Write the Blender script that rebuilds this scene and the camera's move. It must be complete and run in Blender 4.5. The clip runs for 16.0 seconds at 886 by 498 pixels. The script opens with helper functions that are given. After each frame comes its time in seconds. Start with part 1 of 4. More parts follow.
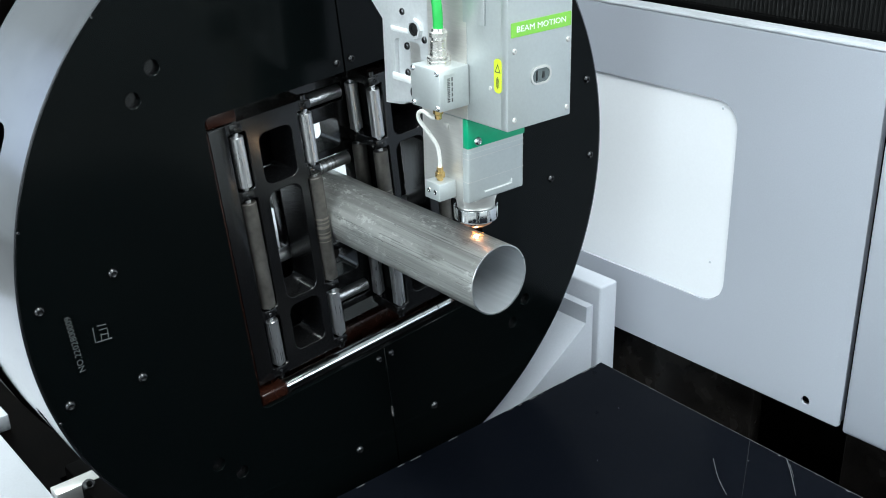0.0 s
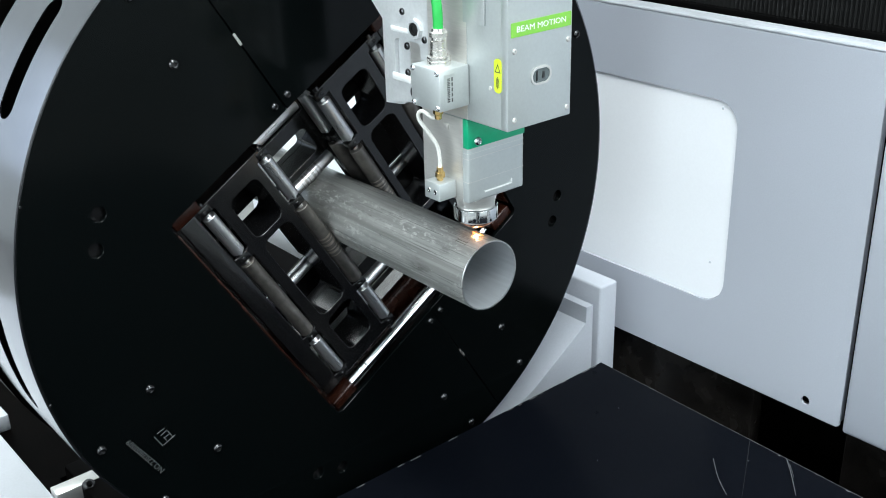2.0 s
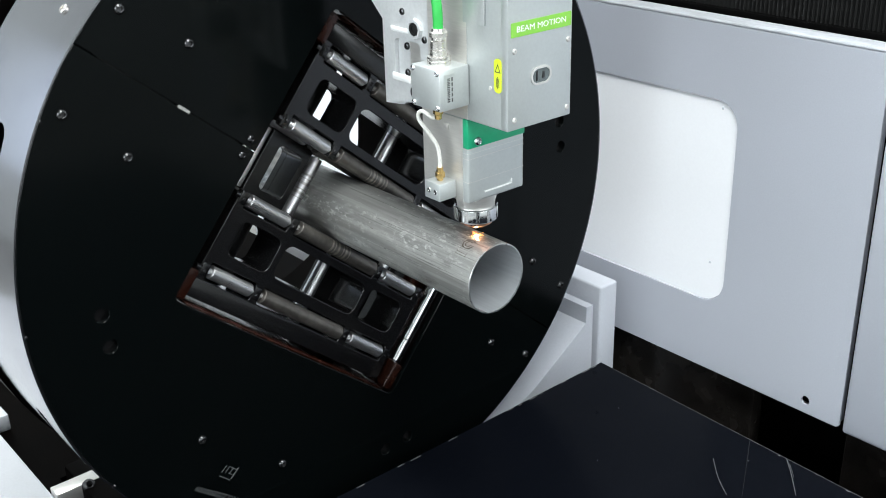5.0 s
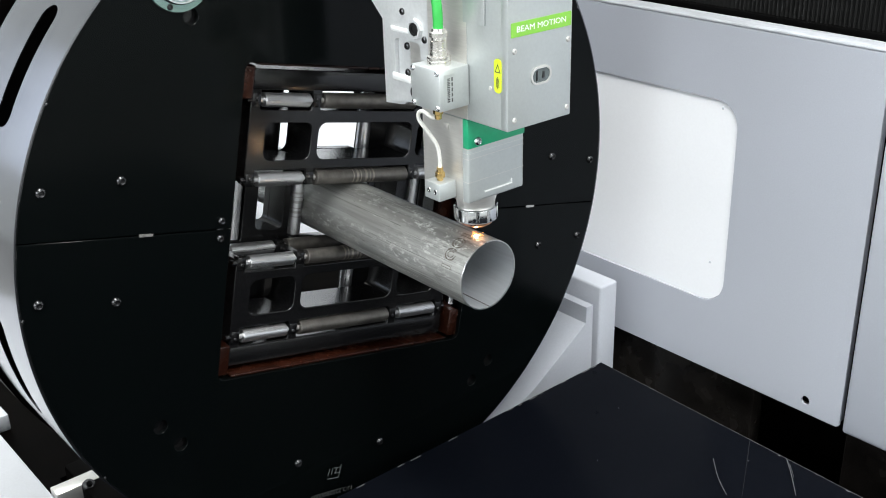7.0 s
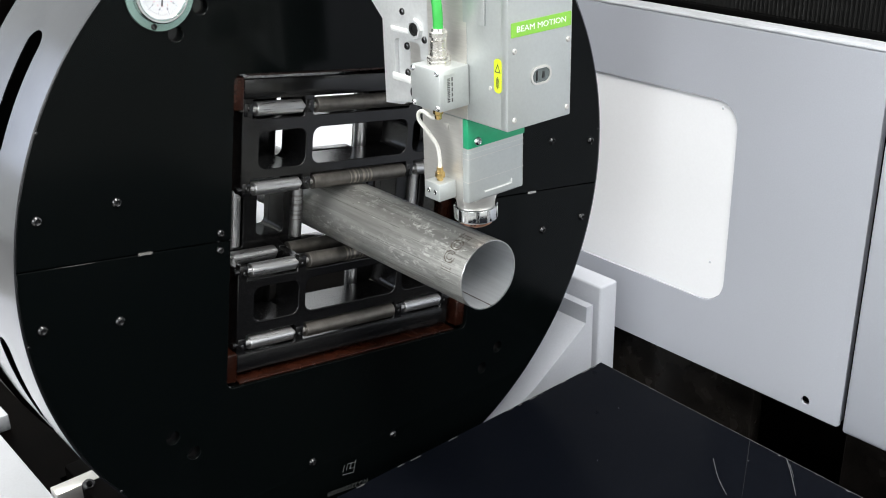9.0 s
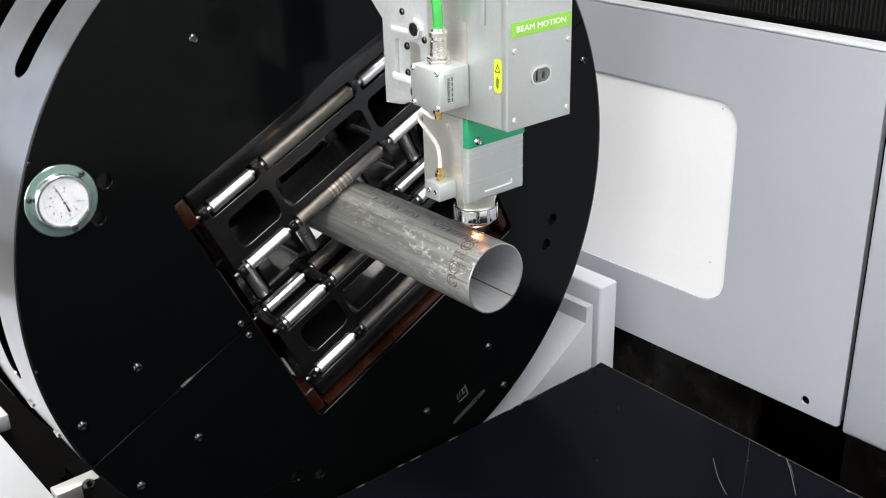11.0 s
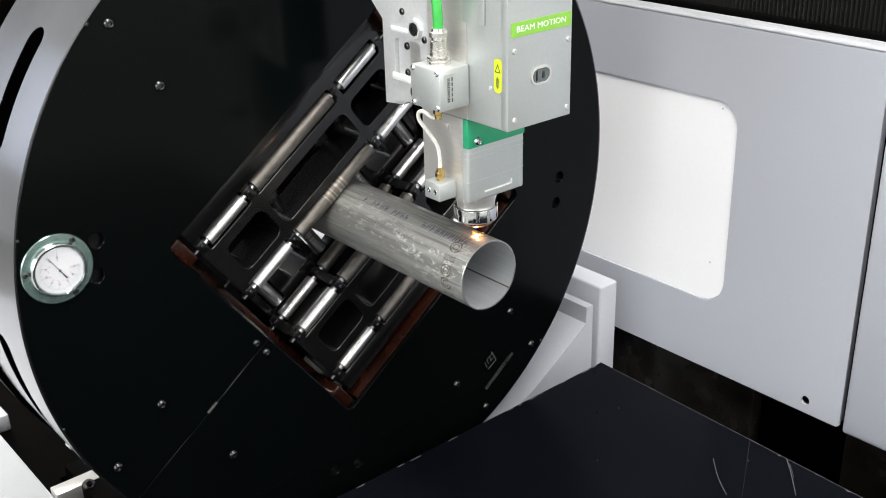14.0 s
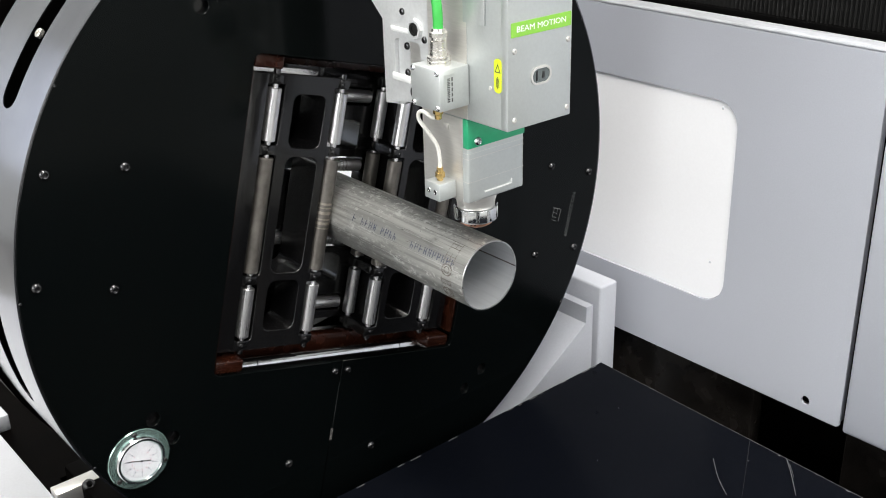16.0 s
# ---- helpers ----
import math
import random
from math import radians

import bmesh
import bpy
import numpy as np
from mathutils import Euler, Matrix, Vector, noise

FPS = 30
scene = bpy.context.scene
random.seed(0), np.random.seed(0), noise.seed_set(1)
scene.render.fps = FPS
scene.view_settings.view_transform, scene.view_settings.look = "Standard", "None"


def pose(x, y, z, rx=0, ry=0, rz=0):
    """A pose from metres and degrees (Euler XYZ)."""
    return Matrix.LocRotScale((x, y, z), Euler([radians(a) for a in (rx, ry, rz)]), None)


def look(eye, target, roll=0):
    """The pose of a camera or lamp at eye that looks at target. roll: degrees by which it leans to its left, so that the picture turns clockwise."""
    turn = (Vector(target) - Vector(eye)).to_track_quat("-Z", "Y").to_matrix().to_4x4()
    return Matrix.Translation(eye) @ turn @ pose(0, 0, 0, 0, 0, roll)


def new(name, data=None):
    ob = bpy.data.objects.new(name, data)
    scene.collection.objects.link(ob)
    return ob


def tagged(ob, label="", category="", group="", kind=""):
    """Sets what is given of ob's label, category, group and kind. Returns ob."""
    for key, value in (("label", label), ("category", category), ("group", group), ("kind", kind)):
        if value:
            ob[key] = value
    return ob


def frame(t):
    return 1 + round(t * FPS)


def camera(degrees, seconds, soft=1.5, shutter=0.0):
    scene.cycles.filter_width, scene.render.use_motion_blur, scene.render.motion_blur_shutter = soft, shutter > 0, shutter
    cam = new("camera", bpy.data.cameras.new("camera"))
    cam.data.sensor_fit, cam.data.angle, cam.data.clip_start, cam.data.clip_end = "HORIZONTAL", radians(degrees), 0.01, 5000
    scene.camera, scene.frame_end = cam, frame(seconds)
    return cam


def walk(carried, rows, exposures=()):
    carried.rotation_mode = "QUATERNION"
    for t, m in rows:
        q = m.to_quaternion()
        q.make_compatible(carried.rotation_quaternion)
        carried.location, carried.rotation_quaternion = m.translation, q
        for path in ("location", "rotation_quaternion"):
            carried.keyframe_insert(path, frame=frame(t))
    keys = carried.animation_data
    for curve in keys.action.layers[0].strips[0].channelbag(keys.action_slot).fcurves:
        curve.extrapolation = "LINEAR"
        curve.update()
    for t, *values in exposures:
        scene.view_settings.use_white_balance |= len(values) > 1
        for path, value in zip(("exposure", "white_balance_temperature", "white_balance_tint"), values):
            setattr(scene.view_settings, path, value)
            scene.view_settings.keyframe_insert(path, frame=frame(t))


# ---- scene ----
cam = camera(45.165, 16.0, soft=1.05, shutter=0.5)
view = pose(0.8815, -0.6261, 1.4424, 65.928, 1.450, 49.534)
walk(cam, [(0, view), (16, view)], [(0, 0.1, 5880, 2), (4, 0.1, 6100, 5.5), (8, 0.1, 6450, 9), (12, 0.1, 6700, 11), (16, 0.1, 6700, 11)])

# ---- light: daylight windows and ceiling strips of the workshop ----
ZC = 1.0  # height of the chuck's axis above the floor


def area_lamp(name, place, target, size_x, size_y, power, colour):
    data = bpy.data.lights.new(name, "AREA")
    data.shape, data.size, data.size_y, data.energy, data.color = "RECTANGLE", size_x, size_y, power, colour
    lamp = new(name, data)
    lamp.matrix_world = look(place, target)
    return lamp


area_lamp("ceiling_light", (1.6, -0.3, 3.6), (1.6, -0.3, 0), 3.2, 0.9, 145, (1.0, 0.98, 0.95))
area_lamp("ceiling_light", (-1.4, -0.3, 3.6), (-1.4, -0.3, 0), 3.2, 0.9, 110, (1.0, 0.98, 0.95))
area_lamp("window_light", (0.4, -3.9, 2.4), (0.4, 0, 1.3), 5.0, 1.9, 150, (0.96, 0.98, 1.0))
area_lamp("window_light", (4.3, 0.5, 2.3), (0, 0.3, 1.0), 4.0, 1.7, 60, (0.97, 0.985, 1.0))
area_lamp("window_light", (-4.3, -2.4, 1.9), (0, 0, 1.0), 3.4, 1.7, 22, (0.70, 0.80, 1.0))
world = bpy.data.worlds.new("workshop")
world.use_nodes = True
world.node_tree.nodes["Background"].inputs[0].default_value = (0.55, 0.6, 0.65, 1)
world.node_tree.nodes["Background"].inputs[1].default_value = 0.1
scene.world = world
scene.view_settings.exposure = 0.0


# ---- materials ----
def material(name, colour, rough=0.5, metal=0.0, grain=0.08, scale=40.0, bump=0.0, stretch=(1, 1, 1), rough_var=0.1, coat=0.0,
             stain=None, stain_scale=6.0, stain_amount=0.5, spec=0.5, stain_stretch=(1, 1, 1)):
    m = bpy.data.materials.new(name)
    m.use_nodes = True
    n, l = m.node_tree.nodes, m.node_tree.links
    b = n["Principled BSDF"]
    b.inputs["Metallic"].default_value = metal
    b.inputs["Coat Weight"].default_value = coat
    b.inputs["Specular IOR Level"].default_value = spec
    b.inputs["Coat Roughness"].default_value = 0.08
    co, mp = n.new("ShaderNodeTexCoord"), n.new("ShaderNodeMapping")
    mp.inputs["Scale"].default_value = stretch
    l.new(co.outputs["Object"], mp.inputs["Vector"])
    fine, broad = n.new("ShaderNodeTexNoise"), n.new("ShaderNodeTexNoise")
    fine.inputs["Scale"].default_value, fine.inputs["Detail"].default_value = scale, 5
    broad.inputs["Scale"].default_value, broad.inputs["Detail"].default_value = stain_scale, 6
    l.new(mp.outputs["Vector"], fine.inputs["Vector"])
    mp2 = n.new("ShaderNodeMapping")
    mp2.inputs["Scale"].default_value = stain_stretch
    l.new(co.outputs["Object"], mp2.inputs["Vector"])
    l.new(mp2.outputs["Vector"], broad.inputs["Vector"])
    ramp = n.new("ShaderNodeMapRange")
    ramp.inputs["From Min"].default_value, ramp.inputs["From Max"].default_value = 0.3, 0.7
    ramp.inputs["To Min"].default_value, ramp.inputs["To Max"].default_value = 1 - grain, 1 + grain
    l.new(fine.outputs["Fac"], ramp.inputs["Value"])
    mix = n.new("ShaderNodeMix")
    mix.data_type = "RGBA"
    mix.inputs[6].default_value = (*colour, 1)
    mix.inputs[7].default_value = (*(stain or [c * 0.75 for c in colour]), 1)
    soil = n.new("ShaderNodeMapRange")
    soil.inputs["From Min"].default_value, soil.inputs["From Max"].default_value = 0.45, 0.75
    soil.inputs["To Max"].default_value = stain_amount
    l.new(broad.outputs["Fac"], soil.inputs["Value"])
    l.new(soil.outputs["Result"], mix.inputs[0])
    mul = n.new("ShaderNodeVectorMath")
    mul.operation = "SCALE"
    l.new(mix.outputs[2], mul.inputs[0])
    l.new(ramp.outputs["Result"], mul.inputs["Scale"])
    l.new(mul.outputs["Vector"], b.inputs["Base Color"])
    rr = n.new("ShaderNodeMapRange")
    rr.inputs["To Min"].default_value, rr.inputs["To Max"].default_value = max(0.03, rough - rough_var), min(1, rough + rough_var)
    l.new(fine.outputs["Fac"], rr.inputs["Value"])
    l.new(rr.outputs["Result"], b.inputs["Roughness"])
    if bump:
        bp = n.new("ShaderNodeBump")
        bp.inputs["Strength"].default_value, bp.inputs["Distance"].default_value = bump, 0.001
        l.new(fine.outputs["Fac"], bp.inputs["Height"])
        l.new(bp.outputs["Normal"], b.inputs["Normal"])
    return m


def galvanised():
    """Weathered zinc: tone bands along the pipe, fine drawing lines, pale and dark blotches."""
    m = bpy.data.materials.new("galvanised pipe")
    m.use_nodes = True
    n, l = m.node_tree.nodes, m.node_tree.links
    b = n["Principled BSDF"]
    b.inputs["Metallic"].default_value = 0.5
    co = n.new("ShaderNodeTexCoord")

    def layer(stretch, scale, detail, lo, hi, rough=0.6):
        mp, tx, mr = n.new("ShaderNodeMapping"), n.new("ShaderNodeTexNoise"), n.new("ShaderNodeMapRange")
        mp.inputs["Scale"].default_value = stretch
        tx.inputs["Scale"].default_value, tx.inputs["Detail"].default_value, tx.inputs["Roughness"].default_value = scale, detail, rough
        mr.inputs["From Min"].default_value, mr.inputs["From Max"].default_value = lo, hi
        l.new(co.outputs["Object"], mp.inputs["Vector"])
        l.new(mp.outputs["Vector"], tx.inputs["Vector"])
        l.new(tx.outputs["Fac"], mr.inputs["Value"])
        return mr.outputs["Result"]

    def blend(fac, a, colour):
        mx = n.new("ShaderNodeMix")
        mx.data_type = "RGBA"
        l.new(fac, mx.inputs[0])
        if isinstance(a, tuple):
            mx.inputs[6].default_value = (*a, 1)
        else:
            l.new(a, mx.inputs[6])
        mx.inputs[7].default_value = (*colour, 1)
        return mx.outputs[2]
    bands = layer((0.04, 1, 1), 60, 3, 0.40, 0.62)
    streaks = layer((0.06, 2.6, 2.6), 110, 4, 0.50, 0.66)
    lines = layer((0.08, 6, 6), 120, 3, 0.58, 0.70)
    frost = layer((0.9, 1.8, 1.8), 110, 7, 0.53, 0.60, 0.75)
    zone = layer((0.12, 0.8, 0.8), 34, 2, 0.44, 0.56)
    dark = layer((0.5, 1.3, 1.3), 42, 7, 0.56, 0.70, 0.7)
    specks = layer((1.0, 2.0, 2.0), 160, 2, 0.70, 0.76)
    both = n.new("ShaderNodeMath")
    both.operation = "MULTIPLY"
    l.new(frost, both.inputs[0])
    l.new(zone, both.inputs[1])
    pale = both.outputs[0]
    c = blend(bands, (0.52, 0.525, 0.50), (0.28, 0.28, 0.265))
    c = blend(dark, c, (0.19, 0.19, 0.175))
    c = blend(streaks, c, (0.31, 0.31, 0.295))
    c = blend(lines, c, (0.21, 0.21, 0.20))
    c = blend(pale, c, (0.70, 0.71, 0.68))
    c = blend(specks, c, (0.66, 0.66, 0.62))
    l.new(c, b.inputs["Base Color"])
    mr = n.new("ShaderNodeMapRange")
    mr.inputs["To Min"].default_value, mr.inputs["To Max"].default_value = 0.30, 0.48
    l.new(pale, mr.inputs["Value"])
    l.new(mr.outputs["Result"], b.inputs["Roughness"])
    bp = n.new("ShaderNodeBump")
    bp.inputs["Strength"].default_value, bp.inputs["Distance"].default_value = 0.15, 0.0005
    l.new(pale, bp.inputs["Height"])
    l.new(bp.outputs["Normal"], b.inputs["Normal"])
    return m


def glowing(name, colour, strength):
    m = bpy.data.materials.new(name)
    m.use_nodes = True
    b = m.node_tree.nodes["Principled BSDF"]
    b.inputs["Base Color"].default_value = (*colour, 1)
    b.inputs["Emission Color"].default_value = (*colour, 1)
    b.inputs["Emission Strength"].default_value = strength
    return m


# slight teal in the plate's base colour stands in for a greenish reflection
BLACK_PLATE = material("black oxide plate", (0.0013, 0.0020, 0.0021), 0.15, 0.0, 0.05, 200, 0.0, stain=(0.0026, 0.0030, 0.0028), stain_scale=3, spec=0.12, rough_var=0.03)
BLACK_STEEL = material("blackened steel", (0.0042, 0.0042, 0.0046), 0.19, 0.0, 0.25, 260, 0.0, (1, 1, 0.06), 0.06, stain=(0.008, 0.0075, 0.007), stain_scale=14, spec=0.5)
BRUSHED = material("brushed drum steel", (0.31, 0.31, 0.33), 0.18, 1.0, 0.05, 40, 0.0, (40, 1, 1), 0.06, stain=(0.20, 0.20, 0.225), stain_scale=7, stain_amount=0.9)
BRIGHT = material("ground roller steel", (0.60, 0.60, 0.61), 0.29, 0.92, 0.07, 60, 0.0, (14, 14, 0.6), rough_var=0.07)
WORN_BAND = material("polished wear band", (0.32, 0.29, 0.25), 0.4, 0.9, 0.2, 200)
RING_GREY = material("dulled roller band", (0.36, 0.35, 0.34), 0.4, 0.9, 0.2, 200)
DULL = material("worn roller steel", (0.150, 0.140, 0.128), 0.47, 0.85, 0.25, 120, 0.08, (1, 1, 1), 0.12, stain=(0.105, 0.095, 0.085), stain_scale=30)
NICKEL = material("nickel plating", (0.72, 0.70, 0.66), 0.26, 0.9, 0.04, 90, rough_var=0.05)
CHROME = material("polished chrome", (0.80, 0.81, 0.82), 0.17, 1.0, 0.03, 90, rough_var=0.05)
RUST = material("rusty bare steel", (0.022, 0.0056, 0.0026), 0.26, 0.2, 0.25, 60, 0.0, stain=(0.007, 0.003, 0.002), stain_scale=9, stain_amount=0.9, spec=0.35)
SCREW = material("dark screw steel", (0.085, 0.085, 0.088), 0.13, 0.95, 0.12, 200)
# near-black that puts the shade of gaps and recesses into the colour
RECESS_SHADE = material("recess shade", (0.002, 0.002, 0.002), 0.9, 0.0, 0.1, 50, spec=0.02)
GALVAN = galvanised()
TARNISH = material("tarnish line", (0.20, 0.20, 0.19), 0.5, 0.4, 0.4, 120)
INNER_ZINC = material("smooth inner zinc", (0.52, 0.54, 0.56), 0.42, 0.5, 0.06, 60, 0.0, (0.4, 6, 6), 0.05, stain=(0.44, 0.46, 0.48), stain_scale=20)
PIPE_EDGE = material("cut pipe edge", (0.75, 0.76, 0.75), 0.3, 1.0, 0.05, 200)
SCORCH = material("laser scorch", (0.15, 0.13, 0.11), 0.7, 0.2, 0.5, 500)
WELD = material("weld seam", (0.09, 0.065, 0.06), 0.6, 0.4, 0.4, 200, 0.3)
INK = material("blue marking ink", (0.03, 0.042, 0.09), 0.6, 0.0, 0.4, 400, stain=(0.22, 0.23, 0.24), stain_scale=300, stain_amount=0.8)
ALU = material("satin anodised aluminium", (0.54, 0.57, 0.565), 0.36, 0.5, 0.03, 400, 0.02, rough_var=0.05, stain=(0.49, 0.52, 0.515))
ALU_BARE = material("machined aluminium", (0.66, 0.65, 0.62), 0.33, 0.6, 0.05, 90, 0.02, (1, 1, 8), 0.06)
CAST = material("silver painted casting", (0.72, 0.735, 0.74), 0.36, 0.35, 0.05, 300, 0.05)
SIGHT = material("grey-green sight glass", (0.10, 0.12, 0.12), 0.15, 0.0, 0.1, 100)
GREEN = material("green coating", (0.02, 0.36, 0.17), 0.35, 0.0, 0.06, 200)
LIME = material("lime label film", (0.22, 0.52, 0.055), 0.4, 0.0, 0.04, 200)
YELLOW = material("yellow warning film", (0.66, 0.80, 0.03), 0.45, 0.0, 0.04, 200)
WHITE = material("white print", (0.85, 0.86, 0.85), 0.5, 0.0, 0.03, 200)
BLACK_INK = material("black print", (0.02, 0.02, 0.02), 0.5, 0.0, 0.05, 200)
PALE_MARK = material("etched pale marking", (0.065, 0.069, 0.069), 0.6, 0.1, 0.3, 500)
BRASS = material("brass", (0.78, 0.55, 0.22), 0.25, 1.0, 0.08, 200)
COPPER = material("copper nozzle", (0.85, 0.46, 0.33), 0.3, 1.0, 0.08, 200)
HOSE = material("white plastic hose", (0.78, 0.77, 0.72), 0.4, 0.0, 0.05, 150)
CABLE = material("green cable", (0.04, 0.42, 0.07), 0.4, 0.0, 0.06, 150)
RUBBER = material("black rubber", (0.012, 0.012, 0.012), 0.42, 0.0, 0.2, 150, spec=0.5)
GREY_PAINT = material("pale grey machine paint", (0.43, 0.452, 0.505), 0.36, 0.0, 0.03, 500, 0.12, stain=(0.40, 0.42, 0.46), stain_scale=3)
WHITE_PAINT = material("white satin panel", (0.90, 0.915, 0.945), 0.4, 0.0, 0.01, 300, 0.03, stain=(0.87, 0.885, 0.92), stain_scale=3)
RAIL_PAINT = material("dusty grey rail paint", (0.40, 0.42, 0.45), 0.5, 0.0, 0.18, 60, 0.2, (0.4, 4, 4), stain=(0.27, 0.28, 0.29), stain_scale=22, stain_amount=0.8, stain_stretch=(0.3, 1, 1))
COVER_PAINT = material("white bed cover paint", (0.50, 0.515, 0.54), 0.4, 0.0, 0.03, 300, 0.08)
LIGHT_PAINT = material("light grey machine paint", (0.46, 0.48, 0.525), 0.36, 0.0, 0.03, 300, 0.1)
TABLE_BLACK = material("scuffed blue-black sheet", (0.0026, 0.0032, 0.0050), 0.2, 0.0, 0.15, 120, 0.0, stain=(0.0046, 0.0053, 0.0074), stain_scale=9, rough_var=0.05, spec=0.016)
JOINT = material("dull sheet joint", (0.022, 0.022, 0.024), 0.6, 0.0, 0.5, 80)
WORN_EDGE = material("worn dark edge", (0.055, 0.055, 0.057), 0.5, 0.3, 0.6, 60)
SCRATCH = material("bare metal scratch", (0.16, 0.16, 0.165), 0.45, 0.5, 0.4, 300)
BED_BLACK = material("oily black bed", (0.0016, 0.0014, 0.0013), 0.45, 0.0, 0.4, 30, 0.0, stain=(0.0032, 0.0025, 0.0021), stain_scale=8, spec=0.010)
BED_BROWN = material("oily brown-black plate", (0.0085, 0.0075, 0.0068), 0.24, 0.0, 0.5, 25, 0.0, stain=(0.020, 0.017, 0.015), stain_scale=11, spec=0.3)
DIAL = material("white dial face", (0.58, 0.60, 0.63), 0.45, 0.0, 0.02, 300, spec=0.2)
DIAL_PRINT = material("grey dial print", (0.16, 0.17, 0.19), 0.5, 0.0, 0.05, 200)
RED_INK = material("red print", (0.50, 0.24, 0.22), 0.5, 0.0, 0.05, 200)
# polished steel; the mint it mirrors is put into the base colour
FLANGE = material("gauge flange steel, mint reflection painted", (0.32, 0.47, 0.43), 0.16, 0.8, 0.04, 120, rough_var=0.05)
CONCRETE = material("concrete floor", (0.30, 0.30, 0.29), 0.6, 0.0, 0.15, 20, 0.2)
HALL = material("pale hall wall", (0.62, 0.64, 0.64), 0.7, 0.0, 0.05, 10)
SPARK = glowing("molten spark", (1.0, 0.36, 0.09), 7)
SPARK_CORE = glowing("laser spot", (1.0, 0.60, 0.30), 330)


# ---- mesh helpers ----
def finish(name, bm, mat, parent=None, label="", smooth=True, angle=35):
    bmesh.ops.recalc_face_normals(bm, faces=bm.faces)
    me = bpy.data.meshes.new(name)
    if smooth:
        for f in bm.faces:
            f.smooth = True
        for e in bm.edges:
            if len(e.link_faces) == 2 and e.calc_face_angle(0) > radians(angle):
                e.smooth = False
    bm.to_mesh(me)
    bm.free()
    me.materials.append(mat)
    ob = new(name, me)
    if parent is not None:
        ob.parent = parent
    if label:
        tagged(ob, label)
    return ob


part = finish


def thing(name, label, category, place=(0, 0, 0), group="", kind=""):
    ob = new(name)
    ob.empty_display_size = 0.05
    ob.location = place
    return tagged(ob, label, category, group, kind)


def box(bm, lo, hi, bevel=0.0, seg=2):
    c = [(a + b) / 2 for a, b in zip(lo, hi)]
    s = [abs(b - a) for a, b in zip(lo, hi)]
    r = bmesh.ops.create_cube(bm, size=1, matrix=Matrix.Translation(c) @ Matrix.Diagonal((*s, 1)))
    if bevel:
        es = list({e for v in r["verts"] for e in v.link_edges})
        bmesh.ops.bevel(bm, geom=es, offset=bevel, segments=seg, affect="EDGES", profile=0.5)
    return bm


def boxed(lo, hi, bevel=0.0, seg=2):
    return box(bmesh.new(), lo, hi, bevel, seg)


def lathe(bm, profile, origin, axis, seg=24):
    """Turns (along, radius) pairs round an axis that starts at origin."""
    a = Vector(axis).normalized()
    u = a.orthogonal().normalized()
    w = a.cross(u)
    rings = []
    for s, r in profile:
        c = Vector(origin) + a * s
        if r < 1e-6:
            rings.append([bm.verts.new(c)])
        else:
            rings.append([bm.verts.new(c + (u * math.cos(t) + w * math.sin(t)) * r) for t in (2 * math.pi * k / seg for k in range(seg))])
    for p, q in zip(rings, rings[1:]):
        for k in range(seg):
            k2 = (k + 1) % seg
            if len(p) == 1 and len(q) > 1:
                bm.faces.new((p[0], q[k2], q[k]))
            elif len(q) == 1 and len(p) > 1:
                bm.faces.new((p[k], p[k2], q[0]))
            elif len(p) > 1:
                bm.faces.new((p[k], p[k2], q[k2], q[k]))
    return bm


def rod(p0, p1, r, seg=20, bevel=None):
    d = Vector(p1) - Vector(p0)
    b = r * 0.12 if bevel is None else bevel
    return lathe(bmesh.new(), [(0, 0), (0, r - b), (b, r), (d.length - b, r), (d.length, r - b), (d.length, 0)], p0, d, seg)


def arc(c, r, a0, a1, n):
    return [(c[0] + r * math.cos(radians(a0 + (a1 - a0) * k / n)), c[1] + r * math.sin(radians(a0 + (a1 - a0) * k / n))) for k in range(n + 1)]


def rounded(u0, v0, u1, v1, r, n=5):
    return (arc((u1 - r, v1 - r), r, 0, 90, n) + arc((u0 + r, v1 - r), r, 90, 180, n)
            + arc((u0 + r, v0 + r), r, 180, 270, n) + arc((u1 - r, v0 + r), r, 270, 360, n))


def circle(c, r, n=18):
    return arc(c, r, 0, 360 * (n - 1) / n, n - 1)


def sheet(outer, holes, plane, at, depth):
    """A plate cut from an outline with holes, in the plane 'yz', 'xz' or 'xy', from at to at + depth along its normal."""
    def lift(p, s):
        return {"yz": (s, p[0], p[1]), "xz": (p[0], s, p[1]), "xy": (p[0], p[1], s)}[plane]
    bm = bmesh.new()
    edges = []
    for loop in [outer, *holes]:
        vs = [bm.verts.new(lift(p, at)) for p in loop]
        edges += [bm.edges.new((vs[k], vs[(k + 1) % len(vs)])) for k in range(len(vs))]
    bmesh.ops.triangle_fill(bm, use_beauty=True, edges=edges)
    faces = list(bm.faces)
    r = bmesh.ops.extrude_face_region(bm, geom=faces)
    vs = [g for g in r["geom"] if isinstance(g, bmesh.types.BMVert)]
    bmesh.ops.translate(bm, verts=vs, vec=lift((0, 0), depth))
    return bm


